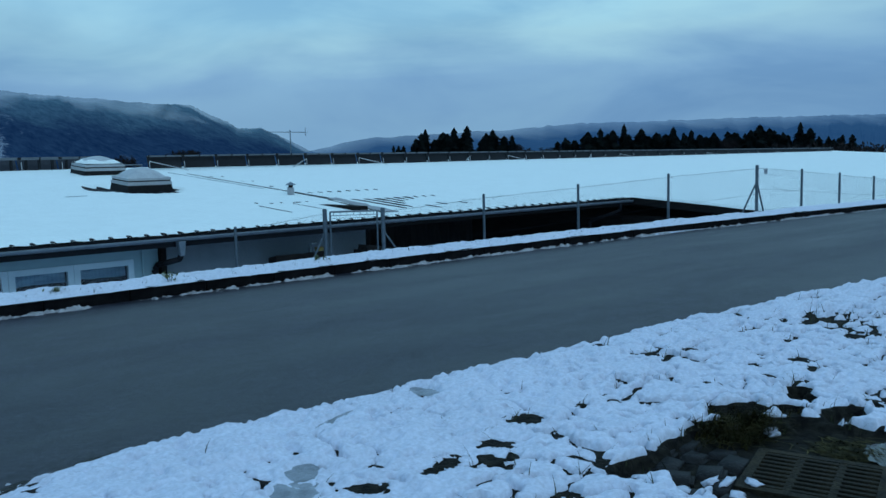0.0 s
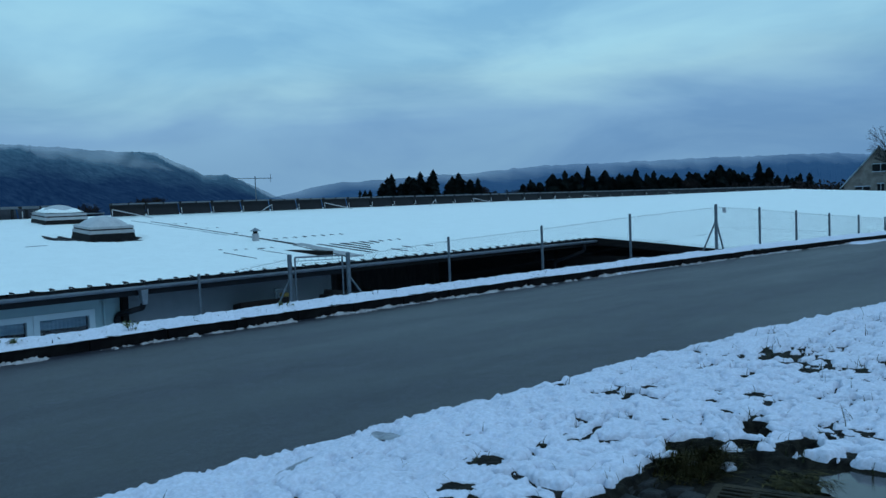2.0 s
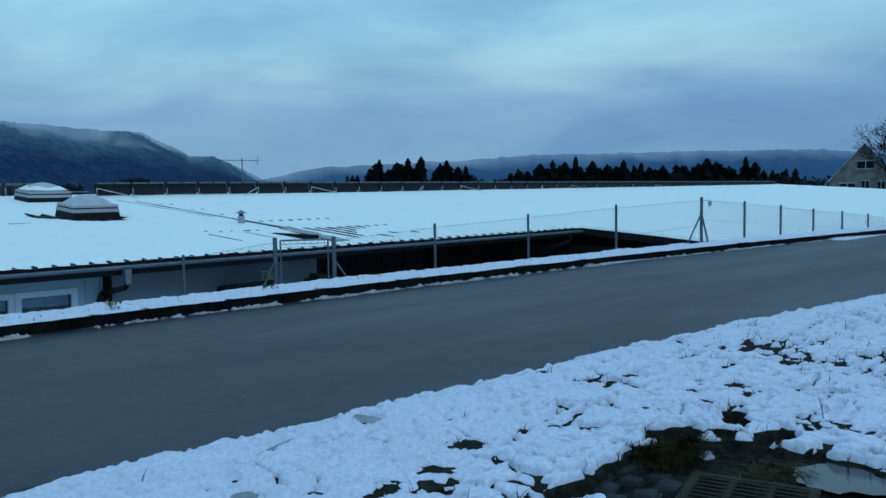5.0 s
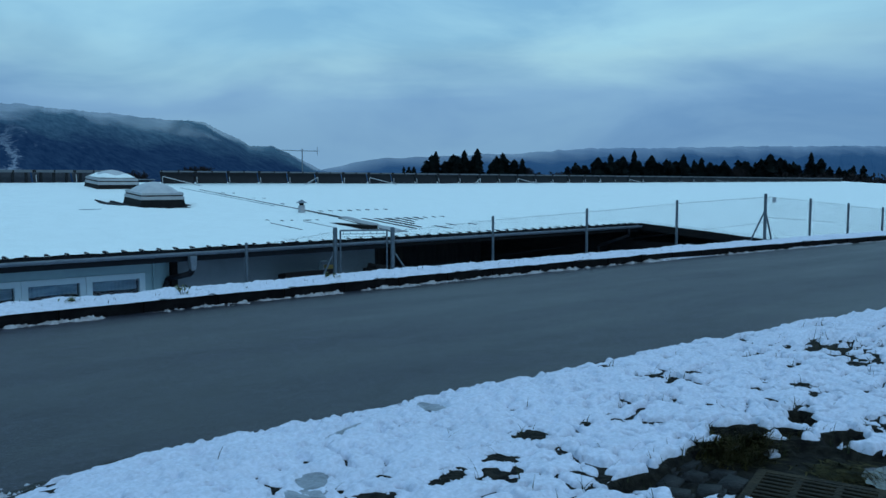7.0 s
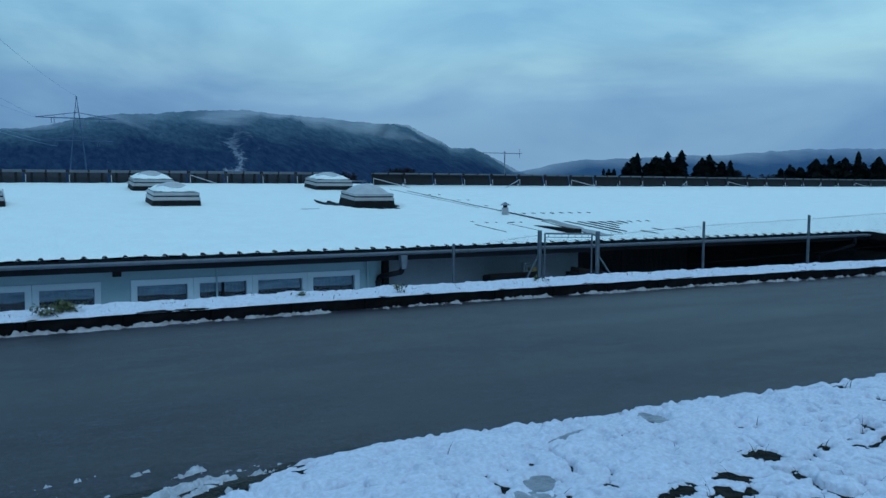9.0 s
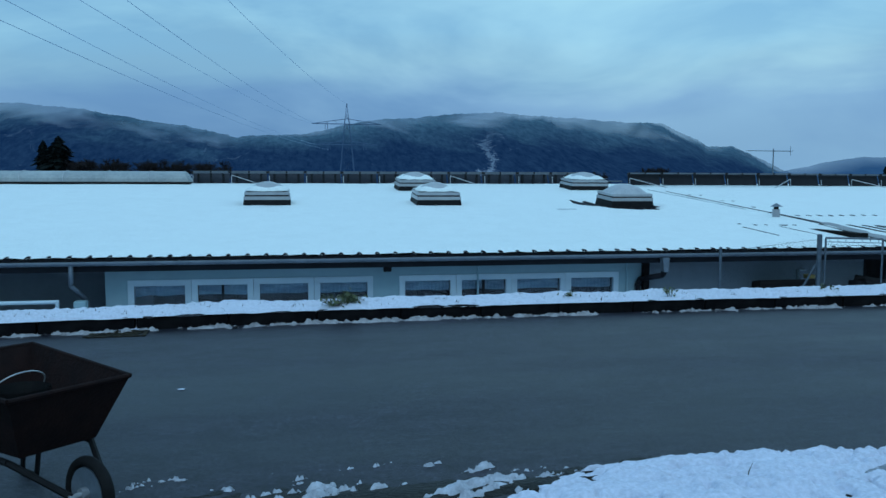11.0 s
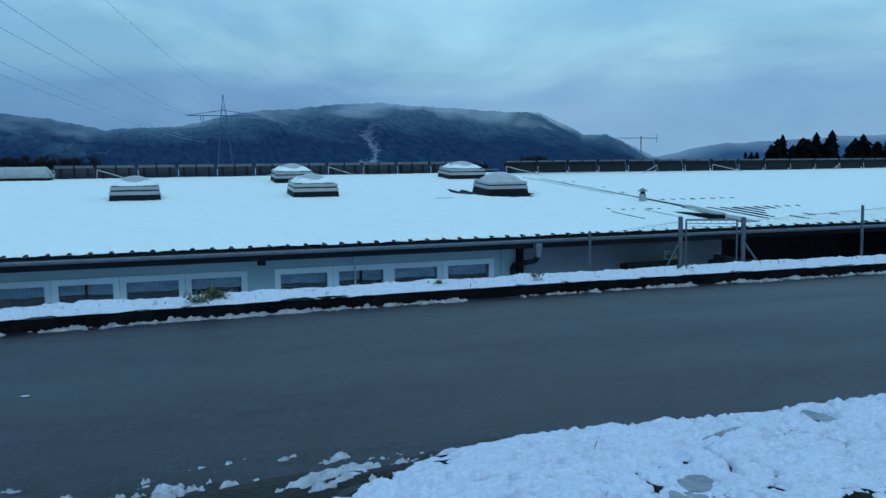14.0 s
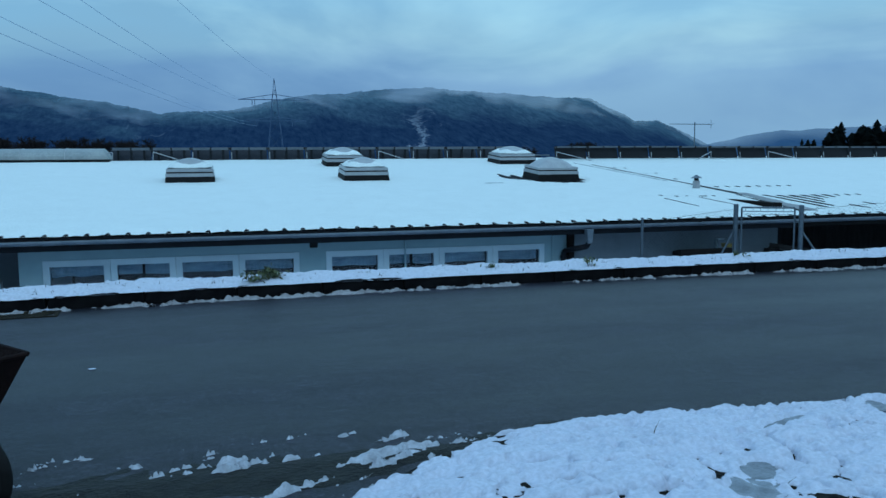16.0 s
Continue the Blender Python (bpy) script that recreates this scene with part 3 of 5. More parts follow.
edges = [-4.25, groups[0][0], groups[0][1], groups[1][0], groups[1][1], 8.27]
for x0, x1 in ((edges[0], edges[1]), (edges[2], edges[3]), (edges[4], edges[5])):
    wall_box("wall", x0, x1, WY0, WY1, BASE, WTOP, WALL, "pale grey painted wall")
for x0, x1 in groups:
    wall_box("wall", x0, x1, WY0, WY1, W_TOP, WTOP, WALL, "pale grey painted wall")
    wall_box("wall", x0, x1, WY0, WY1, BASE, W_LOW, WALL, "pale grey painted wall")
wall_box("wall", 8.27, 14.2, WY0 + 0.06, WY1, BASE, WTOP, GREY_WALL, "plain mid-grey wall")
# side wall painted near black to carry the shade inside the bay
wall_box("wall", 14.2, 14.45, WY1 + 0.003, 27.0, BASE, WTOP + 0.5, DARK_WOOD_AND_SHADE, "side wall of the open bay, its shade painted near black")
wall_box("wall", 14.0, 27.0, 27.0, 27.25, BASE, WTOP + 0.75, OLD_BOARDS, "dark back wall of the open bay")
wall_box("wall", WING + 0.0, WING + 0.25, FRONT + 0.3, 27.0, BASE, roof_z(FRONT) - 0.2, DARK_WOOD_AND_SHADE, "dark boarded side wall of the wing")
bm = BM()
vs = [bm.verts.new(p) for p in ((WING, FRONT + 0.3, roof_z(FRONT) - 0.2), (WING, 27, roof_z(FRONT) - 0.2), (WING, 27, roof_z(27) - 0.13), (WING, FRONT + 0.3, roof_z(FRONT + 0.3) - 0.13))]
bm.faces.new(vs)
bmesh.ops.solidify(bm, geom=list(bm.faces), thickness=-0.2)
part("wall_top", bm, DARK_WOOD_AND_SHADE, hall)
wall_box("wall", WING + 0.25, 94, FRONT + 0.3, FRONT + 0.55, BASE, roof_z(FRONT) - 0.14, GREY_WALL, "grey front wall of the wing")
wall_box("wall", -45, -4.25, 21.2, 21.45, BASE, WTOP + 0.1, GREY_WALL, "dark wall set back under the roof")
wall_box("wall", -4.25, -4.0, WY1 + 0.003, 21.2, BASE, WTOP + 0.1, GREY_WALL)
# room behind the windows: its shade is painted as near-black surfaces
wall_box("interior_back", -4.0, 14.2, 24.0, 24.2, BASE, WTOP + 0.3, DARK_WOOD_AND_SHADE)
wall_box("interior_floor", -4.0, 14.2, WY1, 24.0, BASE - 0.2, BASE + 0.35, DARK_WOOD_AND_SHADE)
wall_box("wall", -45, 94, 59.5, 59.75, BASE, roof_z(RIDGE) - 1.6, GREY_WALL)


# added slab, out of sight: keeps snow from bouncing light onto walls and bay
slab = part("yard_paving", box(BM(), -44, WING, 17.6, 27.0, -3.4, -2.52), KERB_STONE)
tagged(slab, "unseen dark slab added under the eaves against bounced light", "paving", kind="structure")

# bare metal: the joint running down the slope and the ribs thawed free beside it
def lying(name, x0, y0, x1, y1, w0, w1, mat, lift=0.0):
    b = BM()
    rows = []
    n = 8
    for k in range(n + 1):
        f = k / n
        x, y, w = x0 + (x1 - x0) * f, y0 + (y1 - y0) * f, (w0 + (w1 - w0) * f) * (0.75 + 0.5 * noise.noise(Vector((x0 * 3, f * 7, y0))))
        z = roof_z(y) + 0.112 + lift
        rows.append([b.verts.new(p) for p in ((x - w / 2, y, z - 0.06), (x - w / 2, y, z), (x + w / 2, y, z), (x + w / 2, y, z - 0.06))])
    for ra, rb in zip(rows, rows[1:]):
        for k in range(3):
            b.faces.new((ra[k], ra[k + 1], rb[k + 1], rb[k]))
    b.faces.new(rows[0][::-1])
    b.faces.new(rows[-1])
    return part(name, b, mat, roof)


lying("roof_joint", 15.98, 34.6, 15.62, 26.0, 0.05, 0.11, SHEET)
lying("roof_joint", 15.62, 26.0, 15.45, 22.4, 0.20, 0.34, SHEET)
lying("roof_joint", 15.62, 23.0, 14.92, 18.9, 0.50, 0.62, WET_SHEET, 0.005)
lying("roof_joint", 15.20, 22.6, 14.60, 18.9, 0.05, 0.07, SHEET, 0.007)
lying("roof_joint", 15.55, 35.6, 15.35, 27.0, 0.02, 0.03, ZINC)
for k, (y1, ln, w) in enumerate(((22.4, 2.9, 0.17), (22.25, 2.5, 0.15), (22.2, 1.6, 0.15), (22.2, 1.1, 0.14), (22.2, 0.8, 0.12), (22.2, 0.6, 0.13), (22.2, 0.35, 0.10), (22.2, 0.3, 0.10), (22.2, 0.3, 0.12))):
    lying("bare_rib", 16.02 + 0.4 * k, y1, 15.92 + 0.4 * k, y1 - ln, w * 1.5, w * 0.6, SHEET)
for k in range(8):
    lying("bare_rib", 16.0 + 0.4 * k, 25.0, 16.0 + 0.4 * k, 24.78, 0.13 - 0.010 * k, 0.06, SHEET)
for x0, y0, ln, w in ((12.75, 22.9, 0.15, 0.12), (13.1, 22.6, 0.12, 0.12), (13.45, 22.6, 0.1, 0.1), (13.95, 22.5, 0.12, 0.35), (14.3, 22.5, 0.12, 0.1), (12.45, 22.1, 1.8, 0.035), (13.65, 22.2, 1.8, 0.04), (17.8, 20.3, 0.5, 0.05), (18.6, 20.1, 0.4, 0.05), (16.2, 32.9, 0.2, 0.12), (16.6, 32.7, 0.15, 0.1), (16.2, 30.2, 0.2, 0.12), (16.6, 30.1, 0.15, 0.1), (16.1, 27.8, 0.2, 0.10), (17.0, 19.9, 0.8, 0.06), (19.6, 20.2, 0.3, 0.05)):
    lying("bare_rib", x0, y0, x0, y0 - ln, w, w * 0.6, SHEET)

# ---- near verge: soil, snow with holes, footprints, drain ----
PIT_C, PIT_R = (4.32, 1.74), (0.84, 0.88)


def pit_mask(x, y):
    """The hollow round the drain: a wide round, a nick in its rim under the hanging grass, thawed arms beside it."""
    wob = 0.34 * (fractal(x * 4.0, y * 4.0, 3, 55, 0.5) - 0.5)
    d = np.hypot((x - PIT_C[0]) / PIT_R[0], (y - PIT_C[1]) / PIT_R[1]) + wob
    m = np.clip((1.05 - d) / 0.12, 0, 1)
    for px, py, a, b in ((4.86, 2.58, 0.20, 0.16), (3.66, 2.46, 0.20, 0.10), (5.56, 2.54, 0.11, 0.10), (5.40, 2.44, 0.10, 0.09), (5.14, 2.38, 0.09, 0.09), (5.24, 2.08, 0.18, 0.11)):
        m = np.maximum(m, np.clip((1.15 - np.hypot((x - px) / a, (y - py) / b) - 2.2 * wob) / 0.4, 0, 1))
    return m * m * (3 - 2 * m)


# thawed holes: place, half width across and along the line from the path
HOLES = ((3.80, 3.41, 0.13, 0.10), (3.38, 3.21, 0.12, 0.05), (3.20, 3.05, 0.07, 0.08), (3.31, 3.02, 0.04, 0.05), (3.70, 3.04, 0.05, 0.08), (3.52, 2.76, 0.07, 0.04), (4.49, 3.24, 0.05, 0.05), (4.89, 3.49, 0.05, 0.05),
         (4.26, 3.31, 0.05, 0.05), (5.07, 3.24, 0.05, 0.05), (5.61, 2.07, 0.06, 0.06), (5.76, 1.87, 0.08, 0.11), (6.31, 2.90, 0.08, 0.07), (7.28, 2.49, 0.06, 0.07), (7.42, 2.95, 0.10, 0.07), (6.05, 3.69, 0.08, 0.06), (5.75, 4.33, 0.07, 0.13))
HOLES += ((5.30, 3.02, 0.05, 0.05), (2.46, 3.20, 0.17, 0.06), (3.00, 3.18, 0.08, 0.11), (2.84, 3.14, 0.06, 0.05), (2.69, 3.40, 0.04, 0.03), (6.9, 3.25, 0.10, 0.07))


def thawed(x, y, grow):
    """How far the snow has gone at the thawed holes; grow widens them to their thin surroundings."""
    wob = 2.4 * (fractal(x * 17, y * 17, 3, 67, 0.65) - 0.5)
    out = 0.0 * x
    for hx, hy, ha, hb in HOLES:
        u, v = 0.73 * (x - hx) - 0.68 * (y - hy), 0.68 * (x - hx) + 0.73 * (y - hy)
        out = np.maximum(out, np.clip((1.1 * grow - np.hypot(u / (0.80 * ha), v / (0.95 * hb)) - wob) / (0.45 * grow), 0, 1))
    return out


def soil_z(x, y):
    x, y = np.asarray(x, float), np.asarray(y, float)
    inside = np.clip((edge_y(x) - y - 0.06) / 0.4, -0.5, 1)
    pit = pit_mask(x, y)
    moss = pit * (1 - pit) * 4 * np.clip((y - 2.1) / 0.2, 0, 1)
    return 0.004 + 0.037 * inside + 0.016 * thawed(x, y, 1.5) + 0.025 * (fractal(x * 5, y * 5, 4, 61) - 0.5) * np.clip(inside + 0.3, 0, 1) - 0.062 * pit + 0.045 * pit * (fractal(x * 6, y * 6, 4, 63) - 0.5) + 0.05 * moss * fractal(x * 9, y * 9, 3, 62)


def oval(x, y, px, py, ang, a, b, soft):
    c, s = math.cos(radians(ang)), math.sin(radians(ang))
    u, v = (x - px) * c + (y - py) * s, -(x - px) * s + (y - py) * c
    return np.clip((1.0 + soft / 2 - np.hypot(u / a, v / b)) / soft, 0, 1)


def prints(x, y):
    """Footprints trodden down to grey slush: one by the road, one of two lobes in the verge."""
    total = 0.0
    for px, py, ang, a, b in ((3.81, 4.34, 70, 0.21, 0.10), (2.37, 3.60, 60, 0.13, 0.085), (2.20, 3.40, 60, 0.17, 0.11), (2.98, 4.22, 22, 0.25, 0.06)):
        total = np.maximum(total, oval(x, y, px, py, ang, a, b, 0.3))
    return total


def billow(x, y, octaves, seed, gain=0.5):
    """Rounded puffs parted by narrow creases, 0 in the creases."""
    x, y = np.asarray(x, float), np.asarray(y, float)
    total, amp, norm = 0.0, 1.0, 0.0
    for k in range(octaves):
        total = total + amp * np.abs(2 * val_noise(x * 2 ** k + 5.7 * k, y * 2 ** k - 3.1 * k, seed + k) - 1)
        norm += amp
        amp *= gain
    return total / norm


def snow_top(x, y):
    rag = 0.10 * (fractal(x * 3.5, y * 3.5, 3, 71) - 0.5) + 0.12 * (fractal(x * 17, y * 17, 2, 72) - 0.5)
    inside = np.clip((edge_y(x) - y + rag) / 0.09, -0.6, 1)
    swell = 0.06 * (fractal(x * 2.6, y * 2.6, 2, 81) - 0.5)
    puffs = billow(x * 6.0 + 0.8 * fractal(x * 3, y * 3, 2, 7), y * 6.6, 3, 91, 0.36)
    grains = billow(x * 15, y * 16, 2, 95)
    dimple = np.clip((fractal(x * 10, y * 9, 2, 43, 0.4) - 0.55) / 0.18, 0, 1)
    thin = fractal(x * 0.9 + 3, y * 1.1, 2, 17)
    east = np.clip((x - 2.2) / 3.0, 0, 1)
    lumps = billow(x * 9.0, y * 9.5, 2, 97, 0.4)
    crust = np.clip((puffs - 0.03) / 0.36, 0, 1) ** 0.6
    z = inside * (0.003 + 0.036 * crust + 0.016 * lumps) + (swell + 0.022 * (grains - 0.35) - 0.026 * dimple) * np.clip(inside + 0.3, 0, 1)
    bare = fractal(x * 5.2, y * 7.0, 4, 27)
    hole = np.clip((bare - (0.80 - 0.11 * east + 0.18 * (0.5 - thin))) / 0.05, 0, 1)
    crack = np.clip((0.150 + 0.07 * east + 0.34 * (thin - 0.5) - puffs) / 0.05, 0, 1) * np.clip((edge_y(x) - y - 0.35) / 0.7, 0.12, 1)
    speck = np.clip((fractal(x * 12, y * 10, 2, 143, 0.45) - (0.80 - 0.05 * east + 0.16 * (0.5 - thin))) / 0.05, 0, 1) * np.clip((edge_y(x) - y - 0.3) / 0.6, 0.1, 1)
    hole = np.maximum(np.maximum(hole, speck), thawed(x, y, 1.0))
    z = z * (1 - 0.6 * thawed(x, y, 2.0))
    pit = pit_mask(x, y)
    z = soil_z(x, y) + np.where(inside > 0.5, np.maximum(z, 0.004 + 0.2 * z), z) - 0.080 * np.maximum(hole, 0.9 * crack) * np.clip((y - 1.15) / 0.1, 0, 1) - 0.20 * pit
    stepped = prints(x, y)
    return z * (1 - stepped) + (soil_z(x, y) + 0.004) * stepped


vx = np.concatenate([np.arange(-0.6, 1.4, 0.022), np.arange(1.4, 7.6, 0.012), np.arange(7.6, 17, 0.04), np.arange(17, 70, 0.4)])
vt = np.concatenate([np.arange(-0.12, 3.4, 0.0125), np.linspace(3.41, 3.9, 20), np.linspace(4.0, 9, 18)])
VX, VT = np.meshgrid(vx, vt)
VY = edge_y(np.clip(VX, -0.6, 40)) - VT
tagged(sheet("verge_soil", VX, VY, soil_z(VX, VY), SOIL), "dark wet soil and dead grass under the verge snow", "ground", kind="structure")
tagged(sheet("verge_snow", VX, VY, snow_top(VX, VY), SNOW), "lumpy thawing snow on the verge with grass holes and footprints", "snow", kind="stuff")


FILM = soil_z(VX, VY) + 0.012 + 0.030 * (fractal(VX * 16, VY * 16, 3, 19) - 0.5)
cell = (prints(VX, VY) > 0.05)[:-1, :-1]
tagged(sheet("trodden_slush", VX, VY, FILM, TRODDEN, keep=cell), "grey trodden slush in the footprints", "snow", kind="stuff")


def tuft(bm, x, y, z, h, lean, turn, w=0.004):
    c, s = math.cos(turn), math.sin(turn)
    rows = []
    for k in range(4):
        f = k / 3
        ww = w * (1 - f) + 0.0006
        px, pz = x + c * lean * f * f, z + h * f
        py = y + s * lean * f * f
        rows.append((bm.verts.new((px - s * ww, py + c * ww, pz)), bm.verts.new((px + s * ww, py - c * ww, pz))))
    for a, b in zip(rows, rows[1:]):
        bm.faces.new((a[0], a[1], b[1], b[0]))


bm = BM()
count = 0
while count < 700:
    x, y = rng.uniform(1.6, 11), rng.uniform(1.2, 4.6)
    zs, zt = float(soil_z(np.array(x), np.array(y))), float(snow_top(np.array(x), np.array(y)))
    pit = float(pit_mask(np.array(x), np.array(y)))
    if y > float(edge_y(x)) - 0.25 or (x < 3 and rng.random() < 0.6) or float(np.max(prints(np.array(x), np.array(y)))) > 0:
        continue
    if zt < zs + 0.012 and 0.0 < pit < 1.0 or (pit == 0 and zt < zs and rng.random() < 0.8) or (pit == 0 and x > 3 and rng.random() < 0.005):
        for _ in range(rng.randint(1, 3)):
            tuft(bm, x + rng.gauss(0, 0.03), y + rng.gauss(0, 0.03), zs - 0.005, rng.uniform(0.03, 0.09) if rng.random() < 0.92 else rng.uniform(0.09, 0.15), rng.uniform(0.01, 0.09), rng.uniform(0, 6.28), 0.0035)
            count += 1
part("grass", bm, GRASS)
tagged(bpy.data.objects["grass"], "thin dull green grass blades poking through snow", "grass", kind="stuff")
bm = BM()
count = 0
while count < 2600:
    x, y = (rng.gauss(4.72, 0.15), rng.gauss(2.50, 0.09)) if rng.random() < 0.75 else (rng.gauss(4.80, 0.09), rng.gauss(1.95, 0.08))
    pit = float(pit_mask(np.array(x), np.array(y)))
    if 0.03 < pit:
        for _ in range(4):
            tuft(bm, x + rng.gauss(0, 0.015), y + rng.gauss(0, 0.015), float(soil_z(np.array(x), np.array(y))) - 0.005, rng.uniform(0.02, 0.10) * (0.4 if y < 2.2 else 1.0), rng.uniform(0.05, 0.20), rng.uniform(3.4, 4.9), 0.0045)
            count += 1
part("mossy_grass", bm, MOSS)
tagged(bpy.data.objects["mossy_grass"], "matted olive-brown grass hanging over the drain hollow", "grass", kind="stuff")
bm = BM()
for k in range(16):
    x, y = (rng.uniform(3.3, 4.1), rng.uniform(1.9, 2.45)) if k < 11 else (rng.uniform(4.6, 5.4), rng.uniform(2.2, 2.5))
    old = len(bm.verts)
    bmesh.ops.create_icosphere(bm, subdivisions=2, radius=1.0)
    bm.verts.ensure_lookup_table()
    sx, sy, sz = rng.uniform(0.02, 0.075), rng.uniform(0.02, 0.05), rng.uniform(0.010, 0.022)
    for v in list(bm.verts)[old:]:
        n = 1 + 1.1 * noise.noise(v.co * 2.0 + Vector((k * 3.1, 0, 0)))
        v.co = Vector((x + v.co.x * sx * n, y + v.co.y * sy * n, 0.004 + v.co.z * sz * n))
tagged(part("snow_scraps", bm, SNOW, smooth=True), "broken scraps of snow lying in the drain hollow", "snow", kind="stuff")

# round the drain: cobbles, iron grate, puddle
cobbles = thing("cobble_paving", "wet grey cobbles bedded round the drain", "paving", kind="structure")
bm = BM()
box(bm, -0.095, 0.095, -0.075, 0.075, -0.06, 0.0)
bevelled(bm, 0.02, 2)
DRAIN = pose(4.26, 1.82, 0.000, 0, 0, 107)
first = part("cobble", bm, STONE, cobbles, smooth=True)
spots = []
for i in range(-5, 6):
    for j in range(-4, 5):
        u, v = i * 0.20 + (0.09 if j % 2 else 0), j * 0.16
        if abs(u) < 0.37 and abs(v) < 0.35 or math.hypot(u / 0.85, v / 0.75) > 1.0 or v < -0.3:
            continue
        spots.append((u, v))
for k, (u, v) in enumerate(spots):
    ob = first if k == 0 else new("cobble", first.data)
    ob.parent = cobbles
    p = DRAIN @ Vector((u + rng.uniform(-0.01, 0.01), v + rng.uniform(-0.01, 0.01), 0))
    ob.matrix_basis = pose(p.x, p.y, 0.004 + rng.uniform(-0.014, 0.010), rng.uniform(-6, 6), rng.uniform(-6, 6), 17 + rng.uniform(-12, 12))
    ob.scale = (rng.uniform(0.8, 1.1), rng.uniform(0.8, 1.1), 1)

grate = thing("drain_grate", "brown wet cast-iron drain grate with slanting slots", "drain", at=DRAIN)
bm = BM()
for a in ((-0.33, 0.33, -0.31, -0.26), (-0.33, 0.33, 0.26, 0.31), (-0.33, -0.28, -0.26, 0.26), (0.28, 0.33, -0.26, 0.26)):
    box(bm, *a, -0.04, 0.006)
part("frame", bm, IRON, grate)
for u in (-0.10, 0.10):
    part("rib", box(BM(), u - 0.018, u + 0.018, -0.26, 0.26, -0.03, 0.004), IRON, grate)
slat = None
for c0 in (-0.19, 0.0, 0.19):
    for j in range(9):
        if slat is None:
            slat = part("slat", bevelled(box(BM(), -0.09, 0.09, -0.015, 0.015, -0.025, 0.006), 0.003, 1), IRON, grate)
            ob = slat
        else:
            ob = new("slat", slat.data)
            ob.parent = grate
        ob.matrix_basis = pose(c0, -0.235 + j * 0.0585, 0, 0, 0, 0)
# solid black block, painted as the shade seen down through the slots
part("shaft", box(BM(), -0.3, 0.3, -0.27, 0.27, -0.3, -0.05), BLACK, grate)

pxs, pys = np.meshgrid(np.linspace(4.64, 5.30, 90), np.linspace(1.10, 1.95, 90))
shore = np.hypot((pxs - 4.93) / 0.25, (pys - 1.52) / 0.32) + 0.9 * (fractal(pxs * 7, pys * 7, 3, 44) - 0.5) < 1.0
tagged(sheet("puddle", pxs, pys, pxs * 0 + 0.006, PUDDLE, keep=shore[:-1, :-1]), "still meltwater puddle beside the drain", "water", kind="structure")

TRODDEN_EDGE = material("edge_slush", (0.50, 0.53, 0.59), (0.32, 0.34, 0.38), 9, 0.5, bump=0.4, bump_scale=50)
# slush where the snow of the verge ends on the road
qx, qy = np.meshgrid(np.arange(-2.8, 1.9, 0.014), np.arange(3.1, 4.95, 0.012))
ALONG, ACROSS = 0.9 * qx + 0.45 * qy, 0.9 * qy - 0.45 * qx
OFF = np.abs(qy - 0.04 * qx - 4.40)
band = 1 - OFF / 0.42
mud_z = -0.020 + 0.040 * np.clip(1 - OFF / 0.42, -1, 1) + 0.035 * (fractal(ALONG * 3, ACROSS * 6, 4, 35) - 0.5) - 0.012 * np.clip(-qx - 0.9, 0, 2)
tagged(sheet("mud_strip", qx, qy, np.minimum(mud_z, 0.02), MUD), "dark wet mud strip along the asphalt edge", "ground", kind="structure")
streak = fractal(ALONG * 3.2, ACROSS * 14.0, 4, 39, 0.6)
qz = -0.062 - 0.10 * np.clip(qx - 0.75, 0, 1) + 0.42 * (streak - 0.535) + 0.060 * np.clip(band, -3, 1) + 0.10 * (fractal(qx * 17, qy * 22, 4, 34, 0.65) - 0.5) - 0.045 * np.clip(-qx - 0.05, 0, 2)
tagged(sheet("slush_patches", qx, qy, np.minimum(qz, 0.030 + 0.05 * billow(qx * 9, qy * 11, 3, 36)), TRODDEN_EDGE), "wet grey slush streaks on the asphalt edge", "snow", kind="stuff")

# ---- roadside things beyond the road ----
rg = thing("road_drain_grate", "small iron drain grate set in the road by the kerb", "drain", at=pose(-2.15, 9.66, 0.004, 0, 0, 3))
bm = BM()
for a in ((-0.30, 0.30, -0.23, -0.19), (-0.30, 0.30, 0.19, 0.23), (-0.30, -0.26, -0.19, 0.19), (0.26, 0.30, -0.19, 0.19)):
    box(bm, *a, -0.03, 0.007)
part("frame", bm, IRON, rg)
for k in range(9):
    b2 = BM()
    box(b2, -0.014, 0.014, -0.2, 0.2, -0.02, 0.0055, pose(-0.24 + k * 0.06, 0, 0, 0, 0, -28))
    part("slat", b2, IRON, rg)
# no hollow here: a black block carries the shade between the slats
part("shaft", box(BM(), -0.26, 0.26, -0.19, 0.19, -0.05, -0.0105), BLACK, rg)
bm = bmesh.new()
bmesh.ops.create_icosphere(bm, subdivisions=2, radius=1.0)
for v in bm.verts:
    v.co = Vector((v.co.x * 0.032, v.co.y * 0.02, v.co.z * 0.006)) * (1 + 0.3 * noise.noise(v.co * 2))
ob = part("snow_crumb", bm, SNOW)
ob.location = (-1.17, 6.96, 0.006)
tagged(ob, "small white crumb of snow lying on asphalt", "snow")


